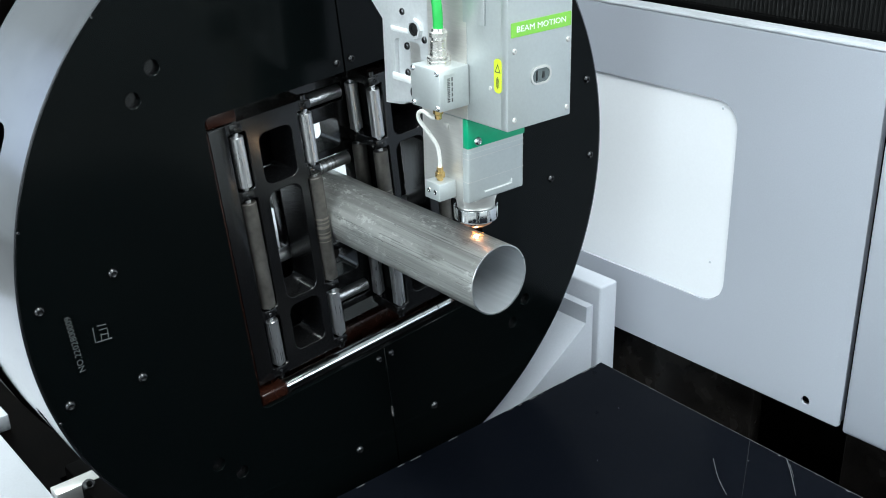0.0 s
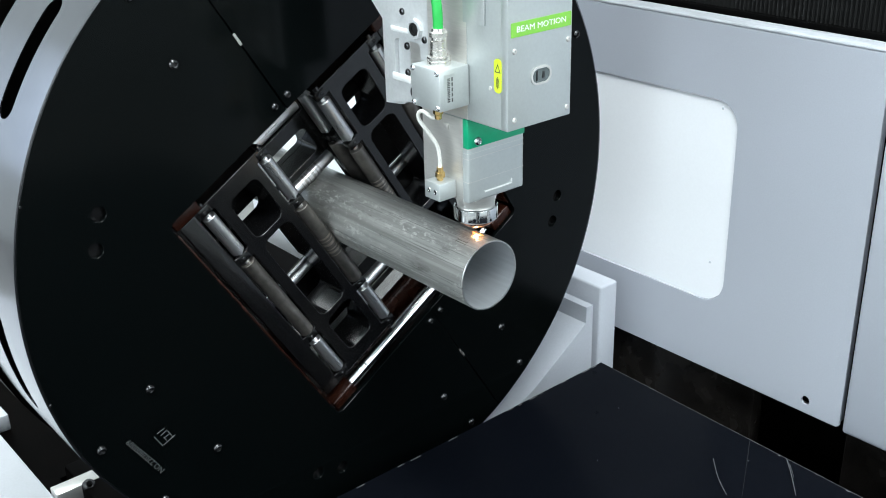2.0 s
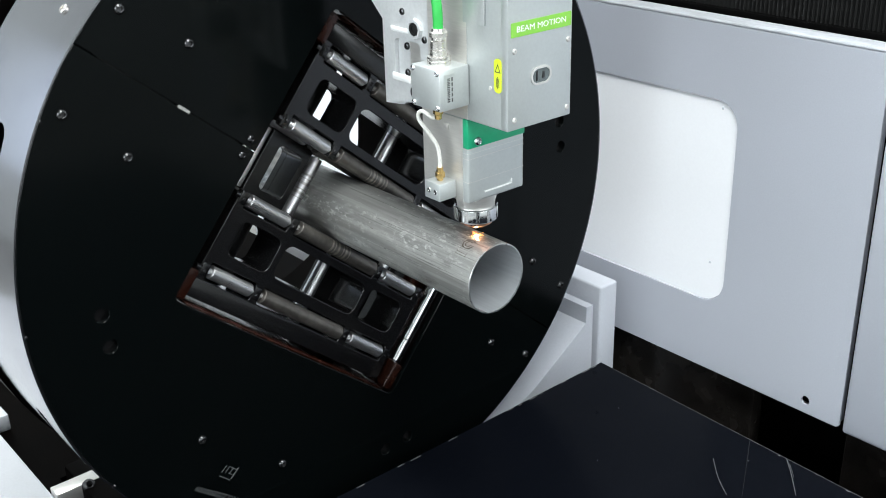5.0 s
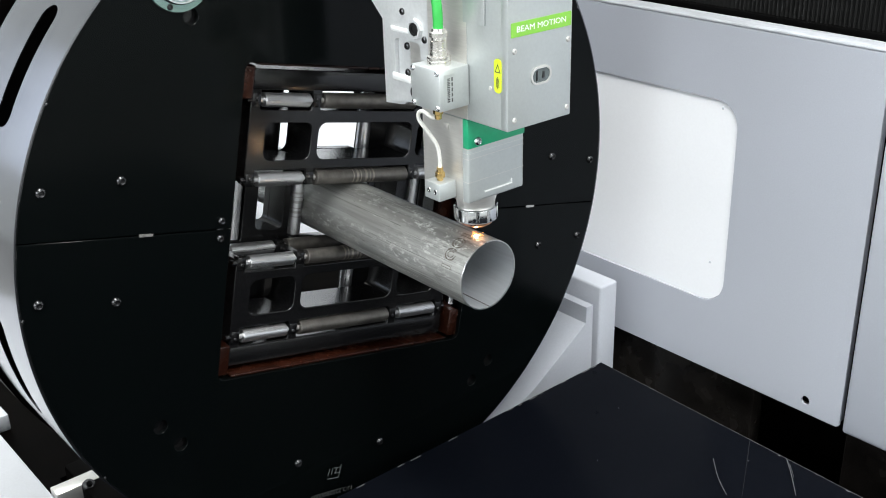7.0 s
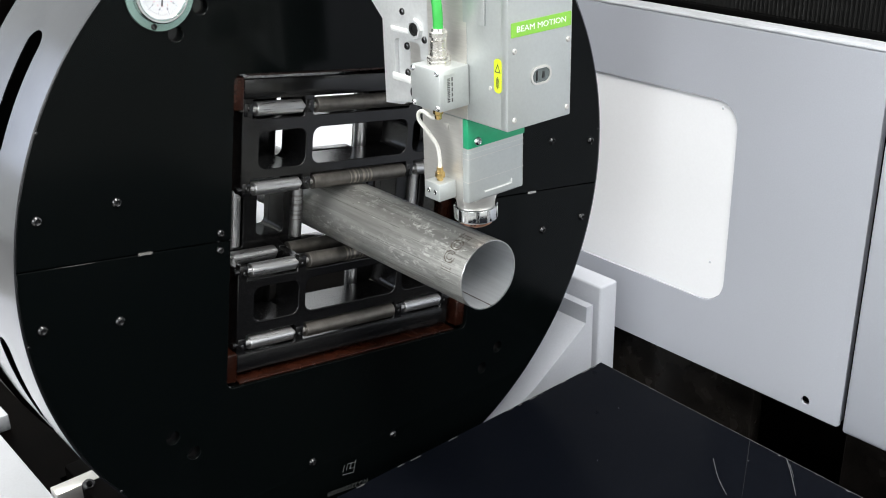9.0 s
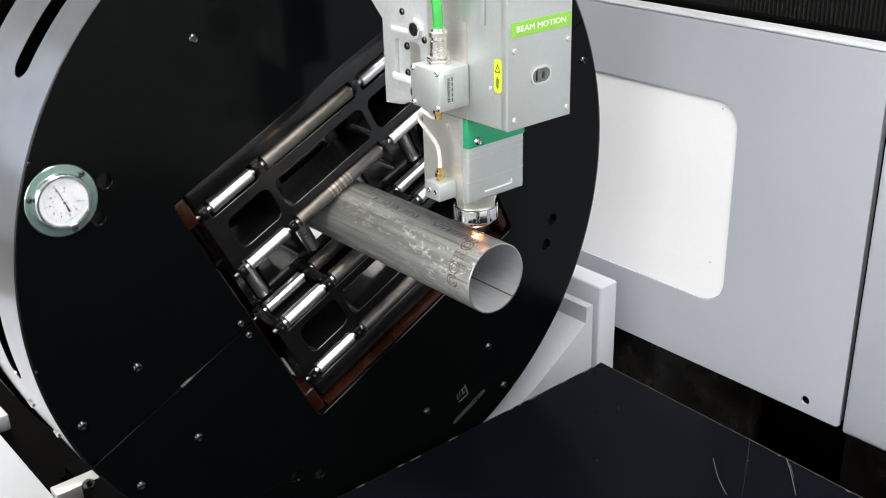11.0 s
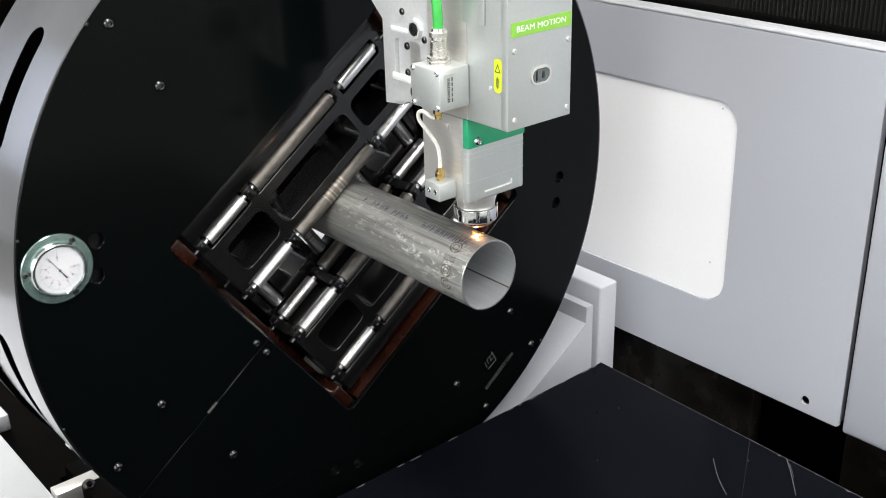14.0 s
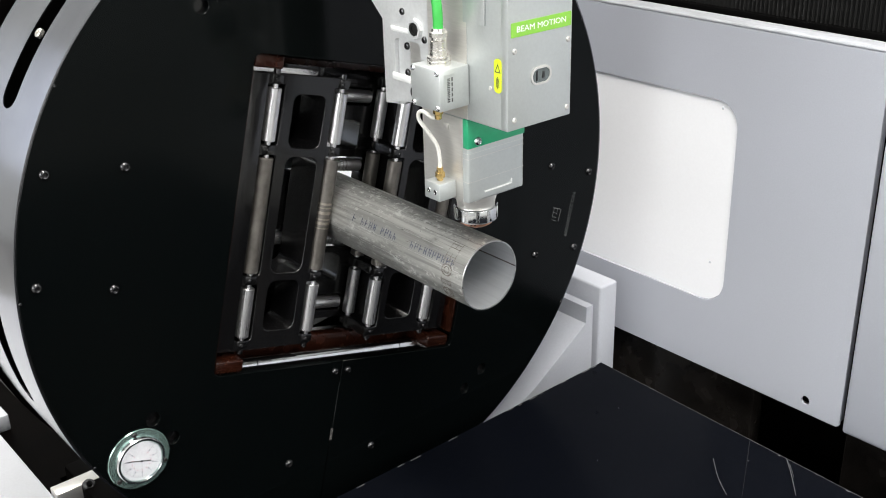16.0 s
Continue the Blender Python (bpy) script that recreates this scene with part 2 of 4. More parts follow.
def tube_along(points, r, seg=10):
    """A round hose through the points (Catmull-Rom)."""
    pts = [Vector(p) for p in points]
    fine = []
    for i in range(len(pts) - 1):
        p0, p1, p2, p3 = pts[max(i - 1, 0)], pts[i], pts[i + 1], pts[min(i + 2, len(pts) - 1)]
        for k in range(8):
            t = k / 8
            fine.append(0.5 * (2 * p1 + (p2 - p0) * t + (2 * p0 - 5 * p1 + 4 * p2 - p3) * t * t + (3 * p1 - p0 - 3 * p2 + p3) * t ** 3))
    fine.append(pts[-1])
    bm = bmesh.new()
    rings = []
    up = Vector((0.3, 0.9, 0.2))
    for i, p in enumerate(fine):
        d = (fine[min(i + 1, len(fine) - 1)] - fine[max(i - 1, 0)]).normalized()
        u = d.cross(up).normalized()
        w = d.cross(u)
        rings.append([bm.verts.new(p + (u * math.cos(2 * math.pi * k / seg) + w * math.sin(2 * math.pi * k / seg)) * r) for k in range(seg)])
    for a, b in zip(rings, rings[1:]):
        for k in range(seg):
            bm.faces.new((a[k], a[(k + 1) % seg], b[(k + 1) % seg], b[k]))
    bm.faces.new(rings[0][::-1])
    bm.faces.new(rings[-1])
    return bm


def cap_screw(parent, place, axis, r=0.004, high=0.003, mat=None, name="screw"):
    """A socket-head screw: bevelled head with a hollow socket."""
    prof = [(0, 0), (0, r), (high * 0.4, r * 0.97), (high * 0.8, r * 0.8), (high, r * 0.55), (high * 0.95, r * 0.46), (high * 0.4, r * 0.42), (high * 0.4, 0)]
    return part(name, lathe(bmesh.new(), prof, place, axis, 12), mat or SCREW, parent)


# ---- the workshop round the machine ----
def workshop():
    ob = finish("floor", boxed((-4.5, -4.2, -0.1), (4.6, 4.2, 0.0)), CONCRETE)
    tagged(ob, "grey concrete workshop floor under the machine", "floor", kind="structure")
    for name, lo, hi in (("wall_west", (-4.6, -4.2, 0), (-4.5, 4.2, 4.0)), ("wall_east", (4.6, -4.2, 0), (4.7, 4.2, 4.0)),
                         ("wall_north", (-4.6, 4.2, 0), (4.7, 4.3, 4.0)), ("wall_south", (-4.6, -4.3, 0), (4.7, -4.2, 4.0))):
        tagged(finish(name, boxed(lo, hi), HALL), "plain pale grey workshop wall", "wall", kind="structure")
    tagged(finish("ceiling", boxed((-4.6, -4.3, 4.0), (4.7, 4.3, 4.1)), HALL), "plain pale workshop ceiling", "ceiling", kind="structure")


workshop()


# ---- machine enclosure: panels, table, bed ----
WY = 0.52  # front of the enclosure panel


def enclosure_panel():
    t = thing("enclosure_panel", "pale grey painted steel machine panel with a white rounded inset", "machine panel", (0, WY, 0))
    holes = [rounded(-0.30, ZC - 0.249, 0.112, ZC + 0.043, 0.036, 8), circle((0.2555, ZC - 0.3365), 0.0062, 14)]
    bm = sheet([(-0.9, ZC - 0.354), (0.303, ZC - 0.3555), (0.307, ZC - 0.3515), (0.305, ZC + 0.141), (-0.9, ZC + 0.141)], holes[1:], "xz", 0.030, 0.002)
    part("inner_skin", bm, BED_BLACK, t, "dark inner skin")
    part("sheet", sheet([(-0.9, ZC - 0.354), (0.303, ZC - 0.3555), (0.307, ZC - 0.3515), (0.305, ZC + 0.141), (-0.9, ZC + 0.141)], holes, "xz", 0.0, 0.0030), GREY_PAINT, t)
    part("bottom_lip", boxed((-0.9, 0.0031, ZC - 0.354), (0.2880, 0.020, ZC - 0.3515)), GREY_PAINT, t)
    part("inset_skin", sheet(rounded(-0.30 + 0.0006, ZC - 0.2484, 0.1114, ZC + 0.0424, 0.0355, 8), [], "xz", 0.0018, 0.012), WHITE_PAINT, t, "bright white rounded inset panel")
    part("top_rail", boxed((-0.9, 0.0003, ZC + 0.1411), (0.304, 0.034, ZC + 0.1455), 0.0020), RAIL_PAINT, t, "rounded pale grey top rail")
    part("return_edge", boxed((0.2885, 0.0031, ZC - 0.352), (0.304, 0.0165, ZC + 0.141), 0.002), GREY_PAINT, t)
    part("backing", boxed((-0.9, 0.0505, ZC - 0.345), (0.30, 0.055, ZC + 0.141)), BED_BLACK, t, "dark backing sheet")
    for x, z in ((0.106, 0.032), (0.106, -0.19)):
        cap_screw(t, (x - 0.02, 0.0018, ZC + z), (0, -1, 0), 0.0016, 0.0012, LIGHT_PAINT)


def paint_chips():
    """Small chips and rubbed spots in the panel's paint near its edge."""
    rng = random.Random(21)
    owner = bpy.data.objects["enclosure_panel"]
    for k in range(60):
        x, z = rng.gauss(0.289, 0.008), rng.gauss(-0.215, 0.035) if k < 40 else rng.gauss(0.11, 0.02)
        if x > 0.3005 or z > 0.135:
            continue
        w, h = rng.uniform(0.0002, 0.0007), rng.uniform(0.0002, 0.0009)
        part("paint_chip", boxed((x, -0.00025, ZC + z), (x + w, 0.0002, ZC + z + h)), LIGHT_PAINT, owner)


def side_panel():
    t = thing("side_panel", "pale grey painted steel panel beside a dark gap", "machine panel", (0, WY, 0))
    part("sheet", boxed((0.3135, -0.004, ZC - 0.357), (1.3, 0.014, ZC + 0.16), 0.004, 3), GREY_PAINT, t)
    # near-black sheet paints the shade in the gap between the panels
    part("return_edge", boxed((0.306, 0.038, ZC - 0.345), (0.45, 0.049, ZC + 0.135)), RECESS_SHADE, t, "near-black sheet standing for the gap's shade")


def bellows():
    t = thing("bellows_cover", "black pleated rubber bellows way cover", "bellows", (0, WY + 0.046, ZC + 0.1475))
    n, step = 150, 0.0062
    bm = bmesh.new()
    lower, upper = [], []
    for k in range(2 * n):
        x, y = -0.42 + k * step / 2, (0.0 if k % 2 else 0.007)
        lower.append(bm.verts.new((x, y, 0)))
        upper.append(bm.verts.new((x, y, 0.12)))
    for k in range(2 * n - 1):
        bm.faces.new((lower[k], lower[k + 1], upper[k + 1], upper[k]))
    part("pleats", bm, RUBBER, t, smooth=False)
    # near-black strip paints the shadow along the foot of the pleats
    part("base_shade_strip", boxed((-0.42, -0.008, -0.0065), (0.51, 0.004, 0.004), 0.001), RECESS_SHADE, t)
    part("rear_wall", boxed((-0.42, 0.03, -0.004), (0.51, 0.034, 0.12)), RUBBER, t)


def bed():
    t = thing("machine_bed", "black oily machine bed below the panels", "machine bed")
    part("base", boxed((-1.2, -0.284, 0.0), (1.3, 0.70, ZC - 0.62)), BED_BLACK, t)
    part("shelf", boxed((-1.2, -0.284, ZC - 0.62), (-0.41, 0.40, ZC - 0.44)), BED_BLACK, t)
    part("shelf", boxed((-0.41, -0.284, ZC - 0.62), (-0.06, -0.255, ZC - 0.44)), BED_BLACK, t)
    part("back_plate", boxed((-1.2, WY + 0.07, ZC - 0.62), (1.3, WY + 0.10, ZC - 0.33)), BED_BLACK, t)
    part("riser", boxed((-0.9, 0.535, ZC - 0.62), (0.169, 0.56, ZC - 0.347), 0.003), BED_BROWN, t)
    part("riser", boxed((0.308, 0.54, ZC - 0.62), (1.2, 0.56, ZC - 0.347), 0.003), BED_BROWN, t)


def discharge_table():
    t = thing("discharge_table", "scuffed glossy blue-black sheet metal discharge table", "table", (0, 0, ZC - 0.31))
    part("top", sheet([(0.033, -0.62), (1.3, -0.62), (1.3, 0.325), (0.033, 0.3615)], [], "xy", -0.006, 0.006), TABLE_BLACK, t)
    part("apron", boxed((0.040, -0.60, -0.69), (1.28, 0.315, -0.0065)), TABLE_BLACK, t)
    rng = random.Random(4)
    edge = [(0.036 + 0.001 * rng.random(), -0.1 + 0.02 * k) for k in range(23)]
    for k, (x, y) in enumerate(edge):
        if rng.random() < 0.45:
            part("edge_wear", boxed((x - 0.0024, y, 0.0002), (x - 0.001, y + 0.004 + 0.012 * rng.random(), 0.0007)), SCRATCH, t)
    for k in range(22):
        x = 0.05 + 0.018 * k + 0.01 * rng.random()
        if rng.random() < 0.2:
            part("edge_wear", boxed((x, 0.3595 - 0.0288 * x, 0.0002), (x + 0.001 + 0.003 * rng.random(), 0.3612 - 0.0288 * x, 0.0004)), SCRATCH, t)
    part("edge_line", tube_along([(0.036, 0.3610, -0.0002), (0.5, 0.3477, -0.0002), (1.29, 0.325, -0.0002)], 0.0005, 6), WORN_EDGE, t, "worn bare edge")
    for pts, wide in ((((0.275, 0.289), (0.302, 0.262), (0.327, 0.243)), 0.0005), (((0.334, 0.3515), (0.353, 0.331), (0.380, 0.299)), 0.0005), (((0.342, 0.345), (0.352, 0.335), (0.360, 0.326)), 0.0003)):
        part("scratch", tube_along([(x, y, 0.0002) for x, y in pts], wide, 5), SCRATCH, t)
    part("sheet_joint", tube_along([(0.282, 0.3525, -0.0001), (0.312, 0.302, -0.0001), (0.342, 0.251, -0.0001)], 0.0002, 5), JOINT, t)
    for k in range(16):
        x, y = 0.1 + 0.5 * rng.random(), -0.1 + 0.42 * rng.random()
        part("speck", boxed((x, y, 0.0001), (x + 0.0015, y + 0.0012, 0.0006)), SCRATCH, t)
    for x, y in ((0.046, 0.334), (0.115, 0.262)):
        cap_screw(t, (x, y, 0), (0, 0, 1), 0.003, 0.0012, TABLE_BLACK, "rivet")


def chuck_housing():
    t = thing("chuck_housing", "light grey painted cast chuck support with sloped gusset", "machine support")
    part("saddle", sheet([(0.398, ZC - 0.62), (0.4125, ZC - 0.62), (0.4125, ZC - 0.262), (0.3985, ZC - 0.2615), (0.398, ZC - 0.287),
                          (0.294, ZC - 0.354), (0.22, ZC - 0.385), (0.10, ZC - 0.41), (-0.10, ZC - 0.41), (-0.2, ZC - 0.62)], [], "yz", -0.20, 0.17), LIGHT_PAINT, t)
    bm = boxed((-0.35, 0.4275, ZC - 0.62), (-0.03, 0.464, ZC - 0.240), 0.0035, 3)
    part("upright", bm, LIGHT_PAINT, t)
    part("ring", sheet(circle((0, ZC), 0.385, 72), [circle((0, ZC), 0.21, 48)], "yz", -0.30, 0.13), BED_BLACK, t, "black ring behind the drum")
    part("foot", boxed((-0.40, -0.25, ZC - 0.62), (-0.06, 0.42, ZC - 0.415), 0.004), BED_BLACK, t)


def bed_cover():
    t = thing("bed_cover", "white painted steel bed cover beside the chuck", "machine cover")
    part("top", boxed((-1.1, -0.95, ZC - 0.44), (-0.05, -0.285, ZC - 0.42), 0.003), COVER_PAINT, t)
    part("side", boxed((-1.09, -0.90, 0.0), (-0.06, -0.29, ZC - 0.44)), LIGHT_PAINT, t)
    b = thing("clamp_bar", "small bare steel clamp bar with two bolts", "bracket", (-0.35, -0.25, ZC - 0.42))
    part("bar", boxed((-0.012, -0.034, -0.018), (0.012, 0.032, 0.006), 0.002), ALU_BARE, b)
    cap_screw(b, (0.016, 0.008, 0.003), (0.7, 0, 0.7), 0.009, 0.008, RUBBER, "bolt")
    cap_screw(b, (0.034, 0.000, -0.016), (0.7, 0, 0.7), 0.009, 0.010, RUBBER, "bolt")
    part("shoe", boxed((-0.02, -0.03, -0.02), (0.04, 0.04, -0.0185)), BED_BLACK, b)
    s = thing("stop_block", "small white painted stop block on the bed", "bracket", (-0.60, -0.268, ZC - 0.42))
    part("block", boxed((-0.02, -0.015, -0.02), (0.02, 0.008, 0.006), 0.002), COVER_PAINT, s)


def rear_backdrop():
    # white sheet added so the view through the chuck's openings looks bright
    t = thing("rear_backdrop", "white sheet added as a bright backdrop behind the chuck", "machine cover", (-0.72, WY, 0))
    part("sheet", boxed((-0.40, -0.034, ZC - 0.60), (0.40, -0.022, ZC + 0.15), 0.003), WHITE_PAINT, t)
    part("spacer", boxed((-0.18, -0.0215, ZC - 0.30), (0.40, -0.0003, ZC - 0.28)), LIGHT_PAINT, t)
    part("foot", boxed((-0.40, -0.030, ZC - 0.6195), (0.40, -0.0265, ZC - 0.6005)), LIGHT_PAINT, t)


enclosure_panel()
rear_backdrop()
paint_chips()
side_panel()
bellows()
bed()
discharge_table()
chuck_housing()
bed_cover()


# ---- the chuck: turning drum with face plates, jaws, gauge ----
chuck = thing("rotary_chuck", "large black rotary pipe chuck with steel drum and roller jaws", "chuck", (0, 0, ZC))
RC, HALF, LONG, DEEP = 0.38, 0.165, 0.1670, 0.152  # HALF and LONG: the opening across and along the jaws


def polar(r, a):
    return r * math.cos(radians(a)), r * math.sin(radians(a))


def face_plates():
    gap = 0.0006
    for side in (1, -1):
        a = math.degrees(math.asin(gap / RC))
        if side > 0:
            rim = arc((0, 0), RC - 0.0022, -90 + a, 90 - a, 60)
            inner = [(gap, LONG)] + arc((HALF - 0.008, LONG - 0.008), 0.008, 90, 0, 5) + arc((HALF - 0.008, -LONG + 0.008), 0.008, 0, -90, 5) + [(gap, -LONG)]
        else:
            rim = arc((0, 0), RC - 0.0022, 90 + a, 270 - a, 60)
            inner = [(-gap, -LONG)] + arc((-HALF + 0.008, -LONG + 0.008), 0.008, 270, 180, 5) + arc((-HALF + 0.008, LONG - 0.008), 0.008, 180, 90, 5) + [(-gap, LONG)]
        holes = [circle(polar(0.306, d), 0.0075, 14) for d in ((45 - 3.2, 45 + 3.2, -45 - 3.2, -45 + 3.2) if side > 0 else (135 - 3.2, 135 + 3.2, 225 - 3.2, 225 + 3.2))]
        p = part("face_plate", sheet(rim + inner, holes, "yz", -0.006, 0.006), BLACK_PLATE, chuck, "semicircular black oxide face plate")
        m = p.modifiers.new("edge", "BEVEL")
        m.width, m.segments, m.limit_method, m.angle_limit = 0.0005, 1, "ANGLE", radians(50)
    for k in range(4):
        for d, r in ((-11.6, 0.2905), (11.6, 0.2905), (-8.2, 0.3612), (8.2, 0.3612)):
            y, z = polar(r, 181 + 90 * k + d)
            cap_screw(chuck, (0.0, y, z), (1, 0, 0), 0.0050, 0.0030)
    for s in (1, -1):
        for y in (-0.009, 0.009):
            cap_screw(chuck, (0.0, y, s * 0.179), (1, 0, 0), 0.004, 0.003)
    for d in range(0, 360, 30):
        y, z = polar(0.3765, 11 + d)
        cap_screw(chuck, (0.0, y, z), (1, 0, 0), 0.0016, 0.0008)
    for lo, hi in ((0.251, 0.265), (-0.265, -0.251)):
        part("alignment_mark", boxed((0.0001, -0.0014, lo), (0.0008, 0.0014, hi)), NICKEL, chuck, "bright steel alignment mark")
    part("body_core", sheet(circle((0, 0), RC - 0.03, 72), [rounded(-HALF - 0.004, -0.184, HALF + 0.004, 0.184, 0.008)], "yz", -0.14, 0.1335), BLACK_STEEL, chuck)
    for e in (1, -1):
        lo, hi = sorted((e * (HALF - 0.0026), e * (HALF - 0.0003)))
        part("liner", boxed((-0.052, lo, -0.150), (-0.0035, hi, 0.150), 0.0006), RUST, chuck, "rust-brown bare steel liner")
        lo, hi = sorted((e * 0.1535, e * 0.1825))
        part("slide_bar", boxed((-0.064, -0.150, lo), (-0.049, 0.150, hi), 0.002), RUST, chuck, "rust-brown bare steel bar")


def drum():
    """Steel band with eight long slots round it."""
    bm = bmesh.new()
    wide, mid, side, core = 0.0145, -0.0690, 30, 30
    xs = [-0.0004] + [mid + wide * math.cos(math.pi * k / 14) for k in range(15)] + [-DEEP]
    rows = []
    for x in xs:
        d = min(abs(x - mid), wide)
        inset = math.degrees((wide - math.sqrt(max(wide ** 2 - d ** 2, 0))) / RC)
        row = []
        for k in range(8):
            c = 22.5 + 45 * k
            lo, hi = c - 9.0 + inset, c + 9.0 - inset
            turns = [c - 22.5 + (lo - c + 22.5) * j / side for j in range(side)] + [lo + (hi - lo) * j / core for j in range(core)] + [hi + (c + 22.5 - hi) * j / side for j in range(side)]
            row += [bm.verts.new((x, *polar(RC - 0.0004, q))) for q in turns]
        rows.append(row)
    n, per = len(rows[0]), 2 * side + core
    for i in range(len(xs) - 1):
        for k in range(n):
            if 0 < i < len(xs) - 2 and side <= k % per < side + core:
                continue
            k2 = (k + 1) % n
            bm.faces.new((rows[i][k], rows[i][k2], rows[i + 1][k2], rows[i + 1][k]))
    for v in [v for v in bm.verts if not v.link_faces]:
        bm.verts.remove(v)
    r = bmesh.ops.extrude_face_region(bm, geom=list(bm.faces))
    for v in [g for g in r["geom"] if isinstance(g, bmesh.types.BMVert)]:
        s = (RC - 0.0020) / (RC - 0.0004)
        v.co.y, v.co.z = v.co.y * s, v.co.z * s
    part("drum", bm, BRUSHED, chuck, "brushed steel drum with long slots")
    for x, a in ((-0.066, 335.5), (-0.088, 83.3), (-0.048, 86.3)):
        y, z = polar(RC - 0.002, a)
        part("slot_bolt", lathe(bmesh.new(), [(0, 0), (0, 0.0046), (0.0035, 0.0046), (0.0042, 0.0038), (0.0042, 0.0022), (0.0025, 0.0020), (0.0025, 0)], (x, y, z), (0, y, z), 12), NICKEL, chuck)
    # near-black ring behind the slots paints the shade inside them
    part("slot_shade_ring", lathe(bmesh.new(), [(0.002, 0.3535), (DEEP - 0.018, 0.3535), (DEEP - 0.018, 0.351), (0.002, 0.351), (0.002, 0.3535)], (-DEEP, 0, 0), (1, 0, 0), 72), RECESS_SHADE, chuck)
    part("rear_flange", lathe(bmesh.new(), [(0, 0.20), (0, 0.374), (0.012, 0.374), (0.012, 0.20), (0, 0.20)], (-DEEP - 0.0145, 0, 0), (1, 0, 0), 96), BLACK_STEEL, chuck, "black steel rear flange")


def roller(parent, p0, p1, r, mat, worn=False):
    """A turning roller with its thinner shaft ends."""
    a, b = Vector(p0), Vector(p1)
    d = (b - a).normalized()
    ob = part("roller", rod(a, b, r, 20, 0.0005), mat, parent)
    part("shaft", rod(a - d * 0.007, b + d * 0.007, 0.0032, 10), BRIGHT, parent)
    if worn:
        mid = (a + b) / 2
        for s, w in ((-0.013, 0.0012), (-0.0085, 0.0006), (-0.003, 0.0016), (0.004, 0.0007), (0.0085, 0.0015), (0.014, 0.0006)):
            part("wear_ring", rod(mid + d * (s - w), mid + d * (s + w), r + 0.00012, 20, 0.0001), WORN_BAND if mat is DULL else RING_GREY, parent)
    return ob


def roller_block(body, x, y, z):
    part("roller_block", boxed((x - 0.006, y - 0.0070, z - 0.0050), (x + 0.0040, y + 0.0070, z + 0.0050), 0.0012), BLACK_STEEL, body)
    cap_screw(body, (x + 0.0040, y + 0.0015, z), (1, 0, 0), 0.0022, 0.0012)


def soften(body, width=0.0009):
    m = body.modifiers.new("edge", "BEVEL")
    m.width, m.segments, m.limit_method, m.angle_limit = width, 2, "ANGLE", radians(50)


def front_jaw(angle, front):
    """A jaw that slides to the pipe: windowed plate with two rows of rollers. Built for the side +y, then turned about the axis."""
    back = front - 0.046
    windows = [rounded(0.064, 0.072, 0.103, 0.128, 0.009), rounded(0.064, -0.063, 0.103, 0.063, 0.010), rounded(0.064, -0.128, 0.103, -0.072, 0.009)]
    slots = [rounded(0.1160, a, 0.1362, b, 0.002, 2) for a, b in ((0.075, 0.1365), (-0.064, 0.064), (-0.1365, -0.075))]
    notch = [(0.040, -0.148), (0.157, -0.148), (0.157, 0.148), (0.040, 0.148), (0.040, 0.1365), (0.054, 0.1365), (0.054, 0.075), (0.040, 0.075),
             (0.040, 0.064), (0.054, 0.064), (0.054, -0.064), (0.040, -0.064), (0.040, -0.075), (0.054, -0.075), (0.054, -0.1365), (0.040, -0.1365)]
    body = part("jaw", sheet(notch, windows + slots, "yz", back, front - back), BLACK_STEEL, chuck, "black steel sliding jaw with windows")
    soften(body)
    part("slide_rail", boxed((front - 0.0005, 0.1370, -0.1470), (front + 0.0016, 0.1565, 0.1470), 0.0006), BLACK_STEEL, body)
    for y, worn in ((0.126, False), (0.0441, True)):
        for x in ((front - 0.003, back + 0.003) if worn else (front - 0.003,)):
            roller(body, (x, y, -0.0612), (x, y, 0.0612), 0.0082, DULL, worn and x > back + 0.01)
            for s in (1, -1):
                roller(body, (x, y, s * 0.0785), (x, y, s * 0.1325), 0.0073, BRIGHT)
            for z in (-0.1415, -0.0695, 0.0695, 0.1415):
                roller_block(body, x, y, z)
            for s in (1, -1):
                part("pin_end", rod((x, y, s * 0.146), (x, y, s * 0.1520), 0.0036, 12), SCREW, body)
    # bar added to darken the bright gap seen through the jaw window
    part("gap_mask_bar", boxed((back - 0.030, 0.0425, -0.0345), (back - 0.0090, 0.0600, 0.0345), 0.001), BLACK_STEEL, body)
    body.matrix_basis = pose(0, 0, 0, angle, 0, 0)


